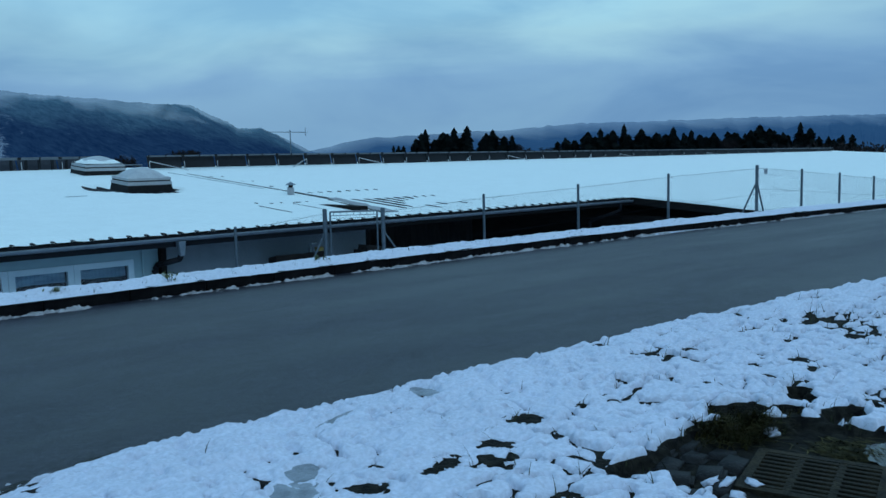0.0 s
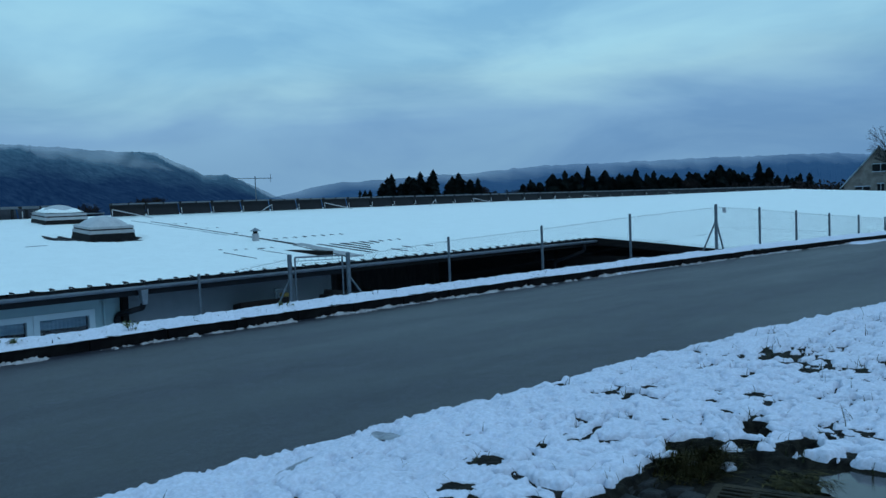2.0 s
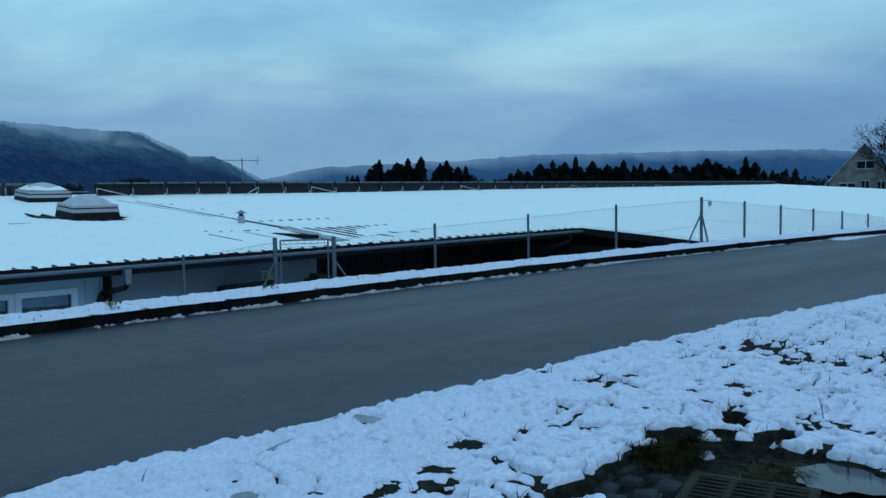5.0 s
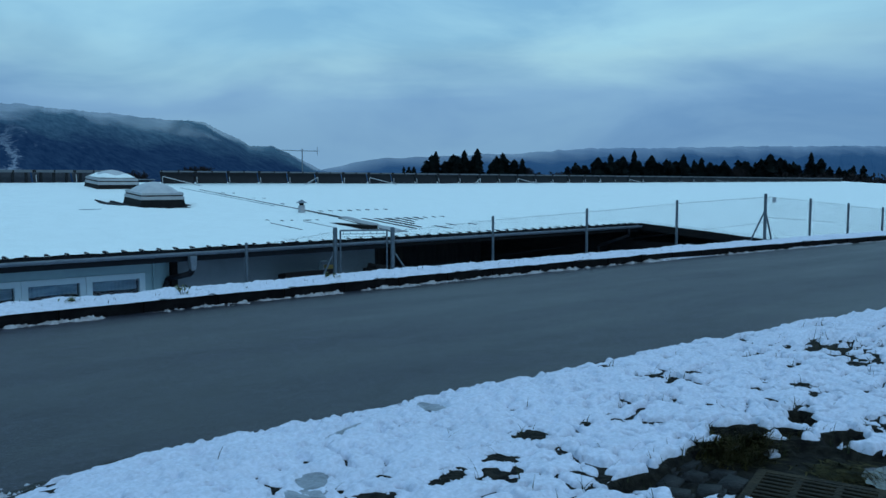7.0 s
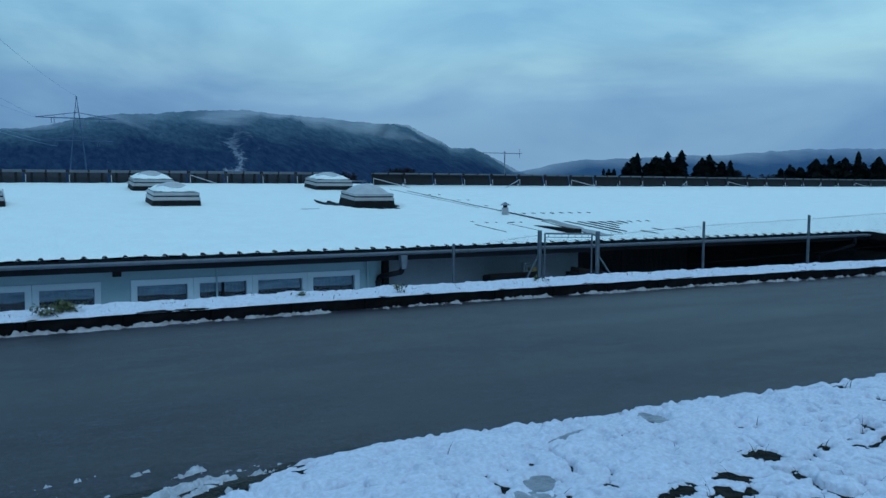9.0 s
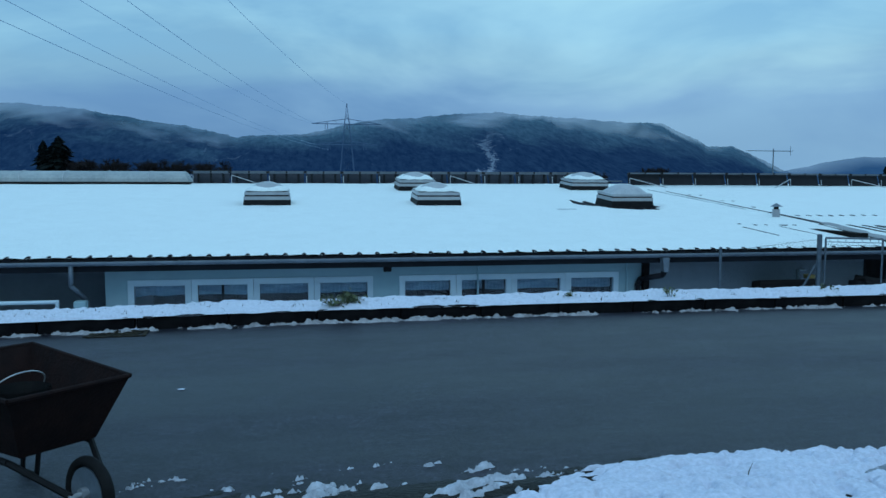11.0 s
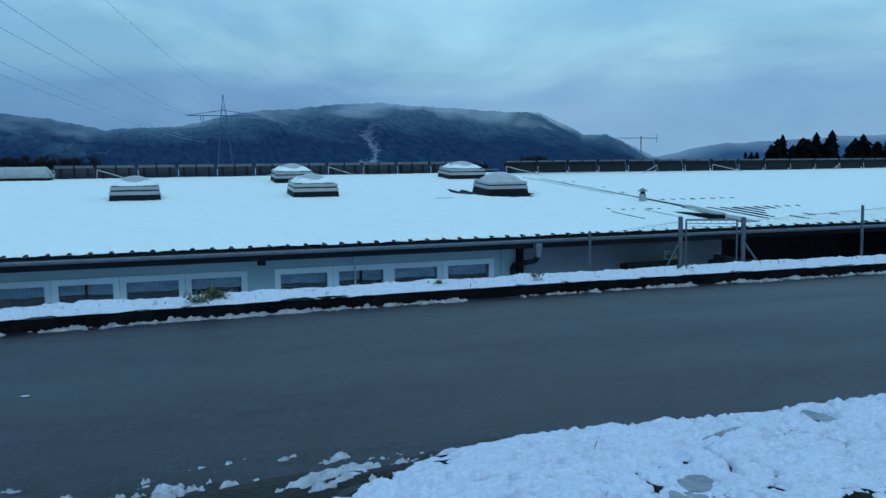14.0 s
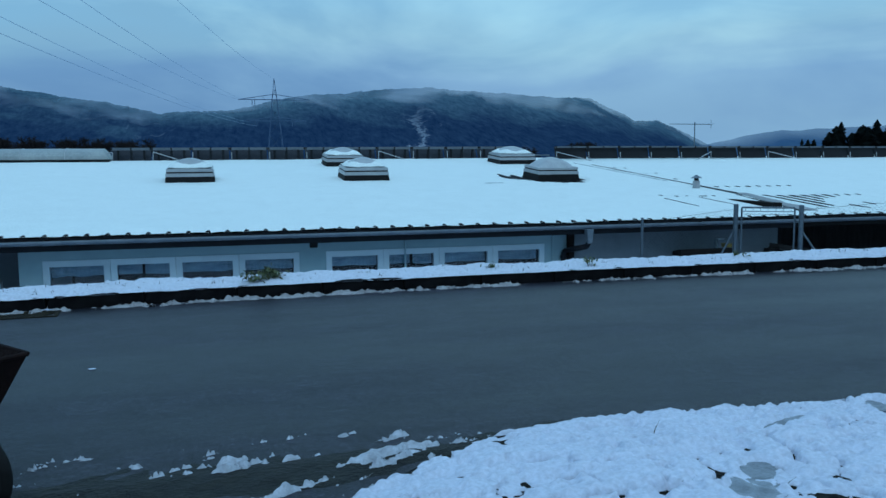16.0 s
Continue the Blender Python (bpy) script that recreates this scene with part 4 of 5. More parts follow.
def plant(x, y, z, spread, height, n, seed):
    r = random.Random(seed)
    t = thing("small_plant", "low green plant half buried in the snow bank", "plant", at=pose(x, y, z))
    b1, b2 = BM(), BM()
    for _ in range(n):
        a, d = r.uniform(0, 6.28), r.uniform(0.2, 1) * spread
        tip = Vector((math.cos(a) * d, math.sin(a) * d * 0.5, height * r.uniform(0.3, 1)))
        rod(b1, (tip.x * 0.2, tip.y * 0.2, -0.05), tip, 0.004, 0.002, 5)
        for _ in range(9):
            p = tip * r.uniform(0.5, 1.05) + Vector((r.gauss(0, 0.03), r.gauss(0, 0.03), r.gauss(0, 0.02)))
            m = Matrix.Translation(p) @ Euler((r.uniform(-1, 1), r.uniform(-1, 1), r.uniform(0, 6))).to_matrix().to_4x4()
            q = [b2.verts.new(m @ Vector(c)) for c in ((-0.03, 0, 0), (0, -0.014, 0.005), (0.03, 0, 0), (0, 0.014, 0.005))]
            b2.faces.new(q)
    part("stem", b1, BARK, t)
    part("foliage", b2, LEAVES, t)


plant(0.34, float(kerb_y(0.34)) + 0.16, 0.17, 0.32, 0.15, 26, 3)
for px, sp, n in ((4.6, 0.1, 4), (3.2, 0.08, 3), (6.9, 0.12, 4), (-3.6, 0.12, 6)):
    plant(px, float(kerb_y(px)) + 0.22, 0.18, sp, 0.09, n, int(px * 10) + 90)

bm = BM()
for k in range(170):
    gx0_ = rng.uniform(-4, 16)
    back = rng.uniform(0.08, 0.42)
    gz = float(bank_height(np.array(gx0_), np.array(back)))
    for _ in range(rng.choice((1, 1, 2, 4))):
        tuft(bm, gx0_ + rng.gauss(0, 0.03), float(kerb_y(gx0_)) + back, gz - 0.012, rng.uniform(0.02, 0.06), rng.uniform(0.01, 0.05), rng.uniform(0, 6.28), 0.004)
tagged(part("bank_grass", bm, TWIGS), "dead grass stalks poking through the snow bank", "grass", kind="stuff")

# ---- fence ----
posts = [(9.41, 17.8, 0.165), (11.50, 17.2, 0.473), (12.74, 16.5, 0.458), (14.96, 15.2, 0.717), (17.09, 13.9, 0.893), (19.19, 12.6, 1.095), (21.37, 11.3, 1.252),
         (23.94, 11.3, 1.09), (26.43, 11.3, 0.908), (29.0, 11.3, 0.727), (31.58, 11.3, 0.562), (34.2, 11.3, 0.386), (36.8, 11.3, 0.21)]
fence = thing("chain_link_fence", "galvanised chain-link fence with slim steel posts", "fence")


def base_of(x, y):
    return float(land_z(np.array(x), np.array(y)))


for k, (x, y, z) in enumerate(posts):
    r = 0.055 if k in (1, 2) else 0.042 if k == 6 else 0.034
    b2 = BM()
    low = base_of(x, y) - 0.3
    rod(b2, (x, y, low), (x, y, z), r, n=12)
    rod(b2, (x, y, z), (x, y, z + 0.02), r * 1.12, r * 0.7, n=12)
    part("post", b2, GALV, fence, smooth=False)


def strut(k, toward, f0, reach):
    x, y, z = posts[k]
    tx, ty, tz = posts[toward]
    d = Vector((tx - x, ty - y, 0)).normalized()
    b = BM()
    rod(b, (x, y, z - f0), (x + d.x * reach, y + d.y * reach, base_of(x + d.x * reach, y + d.y * reach) - 0.1), 0.024, n=8)
    part("strut", b, GALV, fence)


strut(6, 5, 0.42, 0.62)
strut(6, 7, 0.42, 0.55)
strut(1, 0, 0.55, 1.0)
strut(2, 3, 0.55, 1.0)


def netting(b, p, q, zp, zq, lowp, lowq, pitch=0.085, r=0.0013):
    """Crossing slanted wires between two posts, and three line wires."""
    p, q = Vector((p[0], p[1], 0)), Vector((q[0], q[1], 0))
    length = (q - p).length
    high = max(zp, zq) - min(lowp, lowq)

    def at(s, z):
        w = p.lerp(q, s / length)
        return (w.x, w.y, z)

    def top(s):
        return zp + (zq - zp) * s / length

    def low(s):
        return lowp + (lowq - lowp) * s / length

    for sign in (1, -1):
        s0 = -high if sign > 0 else 0
        while s0 < length + (0 if sign > 0 else high):
            pts = []
            for f in np.linspace(0, 1, 41):
                s, z = s0 + sign * f * high, min(lowp, lowq) + f * high
                if 0 <= s <= length and low(s) <= z <= top(s):
                    pts.append((s, z))
            if len(pts) > 1:
                rod(b, at(*pts[0]), at(*pts[-1]), r, n=3, caps=False)
            s0 += pitch
    for f in (0.02, 0.5, 0.97):
        rod(b, at(0, lowp + (zp - lowp) * f), at(length, lowq + (zq - lowq) * f), 0.0028, n=4, caps=False)


for k in range(len(posts) - 1):
    if k == 1:
        continue
    (x0, y0, z0), (x1, y1, z1) = posts[k], posts[k + 1]
    b2 = BM()
    netting(b2, (x0, y0), (x1, y1), z0 - 0.03, z1 - 0.03, base_of(x0, y0) if k < 6 else z0 - 1.2, base_of(x1, y1) if k < 6 else z1 - 1.2)
    part("netting", b2, WIRE, fence, "thin diamond wire netting")

gate = thing("wire_gate", "galvanised tubular gate with wire netting, closed", "gate")
(gx0, gy0, gz0), (gx1, gy1, gz1) = posts[1], posts[2]
g0, g1 = Vector((gx0, gy0, 0)), Vector((gx1, gy1, 0))
ga, gb = g0.lerp(g1, 0.09), g0.lerp(g1, 0.90)
glow = base_of(12.1, 16.85) + 0.1
bm = BM()
tube(bm, [(ga.x, ga.y, glow), (ga.x, ga.y, gz0 - 0.06), (gb.x, gb.y, gz0 - 0.06), (gb.x, gb.y, glow), (ga.x, ga.y, glow)], 0.022)
part("gate_frame", bm, GALV, gate)
bm = BM()
rod(bm, (ga.x, ga.y, gz0 - 0.15), (gb.x, gb.y, gz0 - 0.15), 0.008, n=6)
for k in range(7):
    w = ga.lerp(gb, (k + 0.5) / 7)
    rod(bm, (w.x, w.y, gz0 - 0.15), (w.x, w.y, gz0 - 0.08), 0.006, n=5)
part("top_rail", bm, GALV, gate)
bm = BM()
netting(bm, (ga.x, ga.y), (gb.x, gb.y), gz0 - 0.16, gz0 - 0.16, glow, glow)
part("netting", bm, WIRE, gate)
for zz in (gz0 - 0.4, gz0 - 1.3):
    w = g0.lerp(g1, 0.95)
    part("hinge", box(BM(), w.x - 0.05, w.x + 0.05, w.y - 0.03, w.y + 0.03, zz, zz + 0.05), GALV, gate)

sg = thing("fence_sign", "small plain grey plate wired to the fence", "sign", at=pose(21.80, 11.285, 1.02))
part("plate", bevelled(box(BM(), -0.10, 0.10, -0.006, 0.0, 0.0, 0.15), 0.002, 1), ALU, sg)
for zz in (0.05, 0.09):
    part("bar", box(BM(), -0.07, 0.07, -0.009, -0.0062, zz, zz + 0.02), ZINC, sg)

# ---- windows and wall fittings of the hall ----
def window_unit(x0, x1, mullion):
    w = new("window")
    w.parent = hall
    bm = BM()
    t = 0.13
    y0, y1 = WY0 - 0.02, WY0 + 0.10
    box(bm, x0, x1, y0, y1, W_TOP - t, W_TOP)
    box(bm, x0, x1, y0, y1, W_LOW, W_LOW + t)
    box(bm, x0, x0 + t, y0, y1, W_LOW + t, W_TOP - t)
    box(bm, x1 - t, x1, y0, y1, W_LOW + t, W_TOP - t)
    part("window_frame", bm, WHITE_FRAME, w, "white plastic window frame")
    pane = part("pane", box(BM(), x0 + t - 0.01, x1 - t + 0.01, WY0 + 0.05, WY0 + 0.062, W_LOW + t - 0.01, W_TOP - t + 0.01), GLASS, w)
    pane.visible_shadow = False
    if mullion:
        part("mullion", box(BM(), (x0 + x1) / 2 - 0.025, (x0 + x1) / 2 + 0.025, y0 + 0.03, y1 - 0.005, W_LOW + t, W_TOP - t), BLACK, w)
    # pale sheet behind the pane, painted as the sky mirrored in its upper part
    bm = BM()
    n = 40
    for k in range(n):
        f = k / n
        xa = x0 + t + (x1 - x0 - 2 * t) * f
        xb = x0 + t + (x1 - x0 - 2 * t) * (k + 1) / n
        ya, yb = WY0 + 0.2 + 0.004 * math.sin(k * 1.9), WY0 + 0.2 + 0.004 * math.sin((k + 1) * 1.9)
        band_low = [-0.875 + 0.05 * noise.noise(Vector((x * 2.3, x0, 3.0))) for x in (xa, xb)]
        q = [bm.verts.new(p) for p in ((xa, ya, band_low[0]), (xb, yb, band_low[1]), (xb, yb, -0.60), (xa, ya, -0.60))]
        bm.faces.new(q)
    part("curtain", bm, PANE_REFLECTION, w, "pale blue band painted as the sky's reflection")


# blue tones of mirrored sky, put into the sheet's colour
PANE_REFLECTION = material("painted_sky_reflection", (0.15, 0.25, 0.31), (0.30, 0.44, 0.50), 4, 0.9, stretch=(1, 1, 3))
for g, (x0, x1) in enumerate(groups):
    step = (x1 - x0) / 4
    for k in range(4):
        window_unit(x0 + k * step + 0.004, x0 + (k + 1) * step - 0.004, (g, k) in ((1, 1), (0, 1)))

bm = BM()
box(bm, 8.24, 8.42, EAVE - 0.20, EAVE - 0.02, -0.44, -0.10)
for v in bm.verts:
    if v.co.z < -0.3:
        v.co.x = 8.33 + (v.co.x - 8.33) * 0.62
part("rain_hopper", bevelled(bm, 0.012, 1), ZINC, hall, "tapered zinc rain hopper")
bm = BM()
tube(bm, [(8.33, EAVE - 0.1, -0.42), (8.30, EAVE - 0.06, -0.52), (8.02, WY0 - 0.12, -0.68), (7.98, WY0 - 0.10, -0.78), (7.98, WY0 - 0.10, -3.0)], 0.065, 12)
dp = part("downpipe", bm, SHEET, hall, "dark downpipe with a swan neck", True)
part("collar", rod(BM(), (7.98, WY0 - 0.10, -0.80), (7.98, WY0 - 0.10, -0.85), 0.08, n=12), SHEET, dp)
# dark box in place of the downpipe's bracket and the shadow beside it
part("cable_box", bevelled(box(BM(), 8.10, 8.25, WY0 - 0.16, WY0 - 0.004, -1.6, -0.24), 0.01, 1), DARK_WOOD_AND_SHADE, hall, "narrow dark box standing in for pipe bracket and shadow")
bm = BM()
tube(bm, [(24.9, EAVE - 0.1, -0.09), (24.9, EAVE - 0.1, -0.35), (24.3, 19.3, -0.75), (24.3, 19.3, -3.0)], 0.05, 12)
part("downpipe", bm, SHEET, hall, "zinc downpipe with a swan neck", True)
bm = BM()
tube(bm, [(-4.75, EAVE - 0.1, -0.09), (-4.75, EAVE - 0.1, -0.5), (-4.6, 19.1, -0.9), (-4.6, 19.1, -3.0)], 0.05, 12)
part("downpipe", bm, ZINC, hall, "zinc downpipe", True)
for x in (7.72, 4.02):
    part("pipe", rod(BM(), (x, WY0 - 0.04, -0.25), (x, WY0 - 0.04, -3), 0.022, n=8), WALL, hall)

lamp = thing("floodlight", "small black floodlight fixed under the eave, unlit", "lamp", at=pose(1.87, WY0 - 0.24, -0.30, 25, 0, 0))
part("housing", bevelled(box(BM(), -0.09, 0.09, -0.05, 0.05, -0.07, 0.06), 0.012, 1), BLACK, lamp)
part("arm", rod(BM(), (0, 0.03, 0.05), (0, 0.16, 0.12), 0.012, n=8), BLACK, lamp)

mb = thing("meter_box", "small pale grey meter box on the wall", "box", at=pose(12.42, WY0 + 0.06, -0.75))
part("case", bevelled(box(BM(), -0.10, 0.10, -0.11, 0, -0.05, 0.22), 0.01, 1), WHITE_FRAME, mb)
part("lid", box(BM(), -0.09, 0.09, -0.12, -0.111, -0.03, 0.2), ZINC, mb)
rack = thing("timber_stack", "stack of dark timbers leaning by the grey wall", "timber", at=pose(11.6, 18.7, 0))
for k in range(4):
    part("plank", bevelled(box(BM(), -0.75, 0.75, -0.2 + k * 0.1, -0.11 + k * 0.1, -2.5, -0.70 - 0.02 * k), 0.01, 1), DARK_WOOD_AND_SHADE, rack)
cr = thing("yellow_crate", "yellow plastic crate standing on dark timbers", "crate", at=pose(12.3, 18.72, -0.70))
part("body", bevelled(box(BM(), -0.10, 0.10, -0.10, 0.10, 0, 0.08), 0.012, 1), YELLOW, cr)
part("rim", box(BM(), -0.11, 0.11, -0.11, 0.11, 0.08, 0.095), YELLOW, cr)
cv = thing("covered_machine", "low machine under a black cover beside the wall", "machine", at=pose(14.0, 18.5, -2.45))
bm = BM()
box(bm, -0.8, 0.8, -0.35, 0.35, 0, 1.75)
for v in bm.verts:
    if v.co.z > 1:
        v.co.z += -0.12 * v.co.x
        v.co.x *= 0.75
bevelled(bm, 0.15, 3)
part("cover", bm, BLACK, cv, smooth=True)

# open loading side at the far left: rail and post
lr = thing("loading_rail", "pale painted steel rail on short posts", "rail")
bm = BM()
tube(bm, [(-8.5, 18.2, -0.80), (-4.95, 18.2, -0.80)], 0.04, 8)
part("top_rail", bm, WHITE_FRAME, lr)
part("panel", box(BM(), -8.5, -5.1, 18.18, 18.22, -1.5, -0.95), WHITE_FRAME, lr)
for x in (-8.4, -6.7, -4.98):
    part("post", rod(BM(), (x, 18.2, -2.7), (x, 18.2, -0.78), 0.04, n=8), WHITE_FRAME, lr)
pl_ = thing("stone_pillar", "square pale pillar at the yard edge", "pillar", at=pose(-4.55, 18.3, -2.6))
part("shaft", bevelled(box(BM(), -0.12, 0.12, -0.12, 0.12, 0, 1.8), 0.02, 1), WALL, pl_)

# ---- on the roof ----
ROOF_TILT = math.degrees(math.atan(SLOPE))


def skylight(x, y, w, turn=0.0, tall=1.0, snowy=True):
    s = thing("skylight", "square roof skylight with a grey plastic dome on a dark kerb", "skylight", "roof skylights", at=pose(x, y, roof_z(y) + 0.02, ROOF_TILT, 0, turn))
    h = w / 2

    def crown(u, v):
        return 0.50 * tall + 0.33 * tall * max(0.0, 1 - (abs(u) ** 5 + abs(v) ** 5) ** 0.36) ** 0.9

    def ring(b, r0, r1, z0, z1):
        vs = [[b.verts.new((sx * r, sy * r, z)) for sx, sy in ((-1, -1), (1, -1), (1, 1), (-1, 1))] for r, z in ((r0, z0), (r1, z1))]
        for k in range(4):
            b.faces.new((vs[0][k], vs[0][(k + 1) % 4], vs[1][(k + 1) % 4], vs[1][k]))
        return b

    b = BM()
    ring(b, h * 1.06, h * 0.98, -0.12, 0.26 * tall)
    part("kerb", b, BLACK, s, "black bitumen kerb")
    b = BM()
    ring(b, h * 0.99, h * 0.99, 0.26 * tall, 0.36 * tall)
    ring(b, h * 0.99, h * 0.93, 0.36 * tall, 0.38 * tall)
    ring(b, h * 0.93, h * 0.93, 0.38 * tall, 0.42 * tall)
    ring(b, h * 0.96, h * 0.96, 0.42 * tall, 0.50 * tall)
    ring(b, h * 0.96, h * 0.90, 0.50 * tall, 0.52 * tall)
    part("frame", b, DOME, s)
    part("seal", ring(BM(), h * 0.945, h * 0.945, 0.375 * tall, 0.425 * tall), BLACK, s)
    b = BM()
    n = 18
    g = [[None] * (n + 1) for _ in range(n + 1)]
    for i in range(n + 1):
        for j in range(n + 1):
            u, v = 2 * i / n - 1, 2 * j / n - 1
            z = crown(u, v)
            g[i][j] = b.verts.new((u * h * 0.91, v * h * 0.91, z))
    for i in range(n):
        for j in range(n):
            b.faces.new((g[i][j], g[i + 1][j], g[i + 1][j + 1], g[i][j + 1]))
    d = part("dome", b, DOME, s, "grey plastic dome", True)
    if not snowy:
        return s
    b = BM()
    g = {}
    for i in range(n + 1):
        for j in range(n + 1):
            u, v = 2 * i / n - 1, 2 * j / n - 1
            z = crown(u, v)
            cover = 0.025 + 0.022 * (abs(u) ** 3 + abs(v) ** 3) - 0.16 * max(0, 1 - ((u * 1.2) ** 2 + (v * 1.2) ** 2))
            g[i, j] = b.verts.new((u * h * 0.905, v * h * 0.905, z + cover + 0.02 * noise.noise(Vector((u * 3 + x, v * 3, 1)))))
    for i in range(n):
        for j in range(n):
            b.faces.new((g[i, j], g[i + 1, j], g[i + 1, j + 1], g[i, j + 1]))
    part("snow_cap", b, ROOF_SNOW, s, "thin snow left round the dome", True)
    return s


skylight(-1.03, 29.75, 1.56)
skylight(4.82, 29.55, 1.56)
skylight(5.02, 35.8, 1.60)
skylight(11.68, 28.95, 1.56, 0.0, 1.0, False)
skylight(12.72, 36.1, 1.70)

vent = thing("vent_pipe", "short white roof vent with a conical rain hood", "vent", at=pose(15.10, 24.7, roof_z(24.7)))
part("pipe", rod(BM(), (0, 0, -0.05), (0, 0, 0.34), 0.125, 0.115, 16), DOME, vent, smooth=True)
part("neck", rod(BM(), (0, 0, 0.34), (0, 0, 0.44), 0.075, n=12), BLACK, vent)
bm = BM()
rod(bm, (0, 0, 0.42), (0, 0, 0.50), 0.20, 0.06, 16)
rod(bm, (0, 0, 0.50), (0, 0, 0.53), 0.06, 0.02, 16)
part("hood", bm, ZINC, vent)
part("flashing", box(BM(), -0.28, 0.28, -0.28, 0.28, 0.04, 0.07), SHEET, vent)

hatch = thing("roof_plate", "small dark metal plate lying bare on the snow", "plate", at=pose(8.95, 27.3, roof_z(27.3) + 0.07, ROOF_TILT, 0, 8))
part("plate", bevelled(box(BM(), -0.35, 0.35, -0.05, 0.05, 0, 0.035), 0.008, 1), ZINC, hatch)


RAIL = material("dull_rail", (0.09, 0.11, 0.13), (0.13, 0.15, 0.17), 3, 0.5, metal=0.3)


def ridge_drop(x):
    return -0.0045 * max(0.0, x - 20)


def solar_panel(x, braced):
    z = ridge_drop(x)
    s = thing("solar_panel", "dark solar panel seen from behind on pale struts", "solar panel", "solar panels along the ridge", at=pose(x, 0, z))
    hi, lo = (Vector((0, 37.90, 2.10)), Vector((0, 37.70, 1.53))) if x > 15 else (Vector((0, 39.75, 2.10)), Vector((0, 39.38, 1.45)))
    n = Vector((0, hi.z - lo.z, lo.y - hi.y)).normalized()
    w = 0.80
    b = BM()
    c = [b.verts.new(p) for p in (hi + Vector((-w, 0, 0)), hi + Vector((w, 0, 0)), lo + Vector((w, 0, 0)), lo + Vector((-w, 0, 0)))]
    d = [b.verts.new(v.co + n * 0.035) for v in c]
    b.faces.new(c)
    b.faces.new(d[::-1])
    for k in range(4):
        b.faces.new((c[k], d[k], d[(k + 1) % 4], c[(k + 1) % 4]))
    part("backsheet", b, PANEL_BACK if x < 15 else PANEL_DARK, s)
    b = BM()
    ry = 37.66 if x > 15 else 39.17
    box(b, -0.835, 0.835, ry, ry + 0.065, 2.045 if x > 15 else 2.02, 2.115 if x > 15 else 2.135)
    part("top_rail", b, RAIL, s)
    by, bz = (37.62, 1.33) if x > 15 else (39.10, 1.40)
    for u in (-0.54, 0.0, 0.54) if x < 15 else ():
        part("rear_post", box(BM(), u - 0.05, u + 0.05, 39.262, 39.36, 1.48, 2.05), PANEL_DARK, s)
    b = BM()
    tube(b, [(-w + 0.03, by, bz), (-w + 0.03, by + 0.06, bz + (0.52 if x < 15 else 0.50))], 0.019, 6)
    part("strut", b, ALU, s)
    for k in (-0.5, 0.0, 0.5):
        part("clamp", box(BM(), k * 1.6 - 0.03, k * 1.6 + 0.03, ry - 0.012, ry + 0.008, 2.03, 2.13), BLACK, s)
    if braced:
        b = BM()
        rod(b, (-w + 0.03, by + 0.04, bz + (0.55 if x < 15 else 0.52)), (-w + 0.03 + 1.5 * braced, by - (0.05 if x < 15 else 0.9), bz + 0.06), 0.02, n=6)
        part("brace", b, ALU, s)
    return s


x, k = -3.75, 0
while x < 14.0:
    solar_panel(x, 1 if k % 6 == 1 else -1 if k % 6 == 0 else 0)
    x, k = x + 1.675, k + 1
x, k = 16.35, 0
while x < 86:
    solar_panel(x, 1 if k % 7 == 0 else -1 if k % 7 == 5 else 0)
    x, k = x + 1.675, k + 1
bm = BM()
rod(bm, (13.9, 39.6, 1.72), (16.0, 39.6, 1.70), 0.03, n=8)
part("cable_conduit", bm, ZINC, hall)

rl = thing("ridge_rooflight", "long frosted barrel-vault rooflight on the roof ridge", "rooflight")
for k in range(8):
    b = BM()
    x1 = -4.60 - 1.76 * k
    x0 = x1 - 1.745
    arc = [(39.5 - 0.95 * math.cos(math.pi * a / 14), 1.62 + 0.49 * math.sin(math.pi * a / 14) ** 0.7) for a in range(15)]
    va = [b.verts.new((x0, y, z)) for y, z in arc]
    shrink = 0.55 if k == 0 else 0.0
    vb = [b.verts.new((x1 - shrink * (z - 1.62), y, z)) for y, z in arc]
    for a in range(14):
        b.faces.new((va[a], vb[a], vb[a + 1], va[a + 1]))
    if k == 0:
        b.faces.new(vb[::-1])
    part("vault_sheet", b, VAULT, rl, smooth=False)
    b = BM()
    tube(b, [(x0, y, z + 0.012) for y, z in arc], 0.016, 6)
    part("glazing_bar", b, ALU, rl)
part("kerb", box(BM(), -18.75, -4.58, 38.48, 40.52, 1.3, 1.635), BLACK, rl, "black bitumen kerb")

an = thing("antenna", "thin mast with a horizontal aerial boom", "antenna", at=pose(25.05, 41.0, 1.3))
part("mast", rod(BM(), (0, 0, 0), (0, 0, 2.14), 0.03, n=8), ZINC, an)
part("boom", rod(BM(), (-1.48, 0, 2.03), (1.02, 0, 2.02), 0.018, n=6), ZINC, an)
for k in range(10):
    u = -1.4 + k * 0.26
    part("element", rod(BM(), (u, -0.35, 2.03), (u, 0.35, 2.03), 0.010, n=5), ZINC, an)
part("element", rod(BM(), (1.0, 0, 1.80), (1.0, 0, 2.28), 0.014, n=6), ZINC, an)

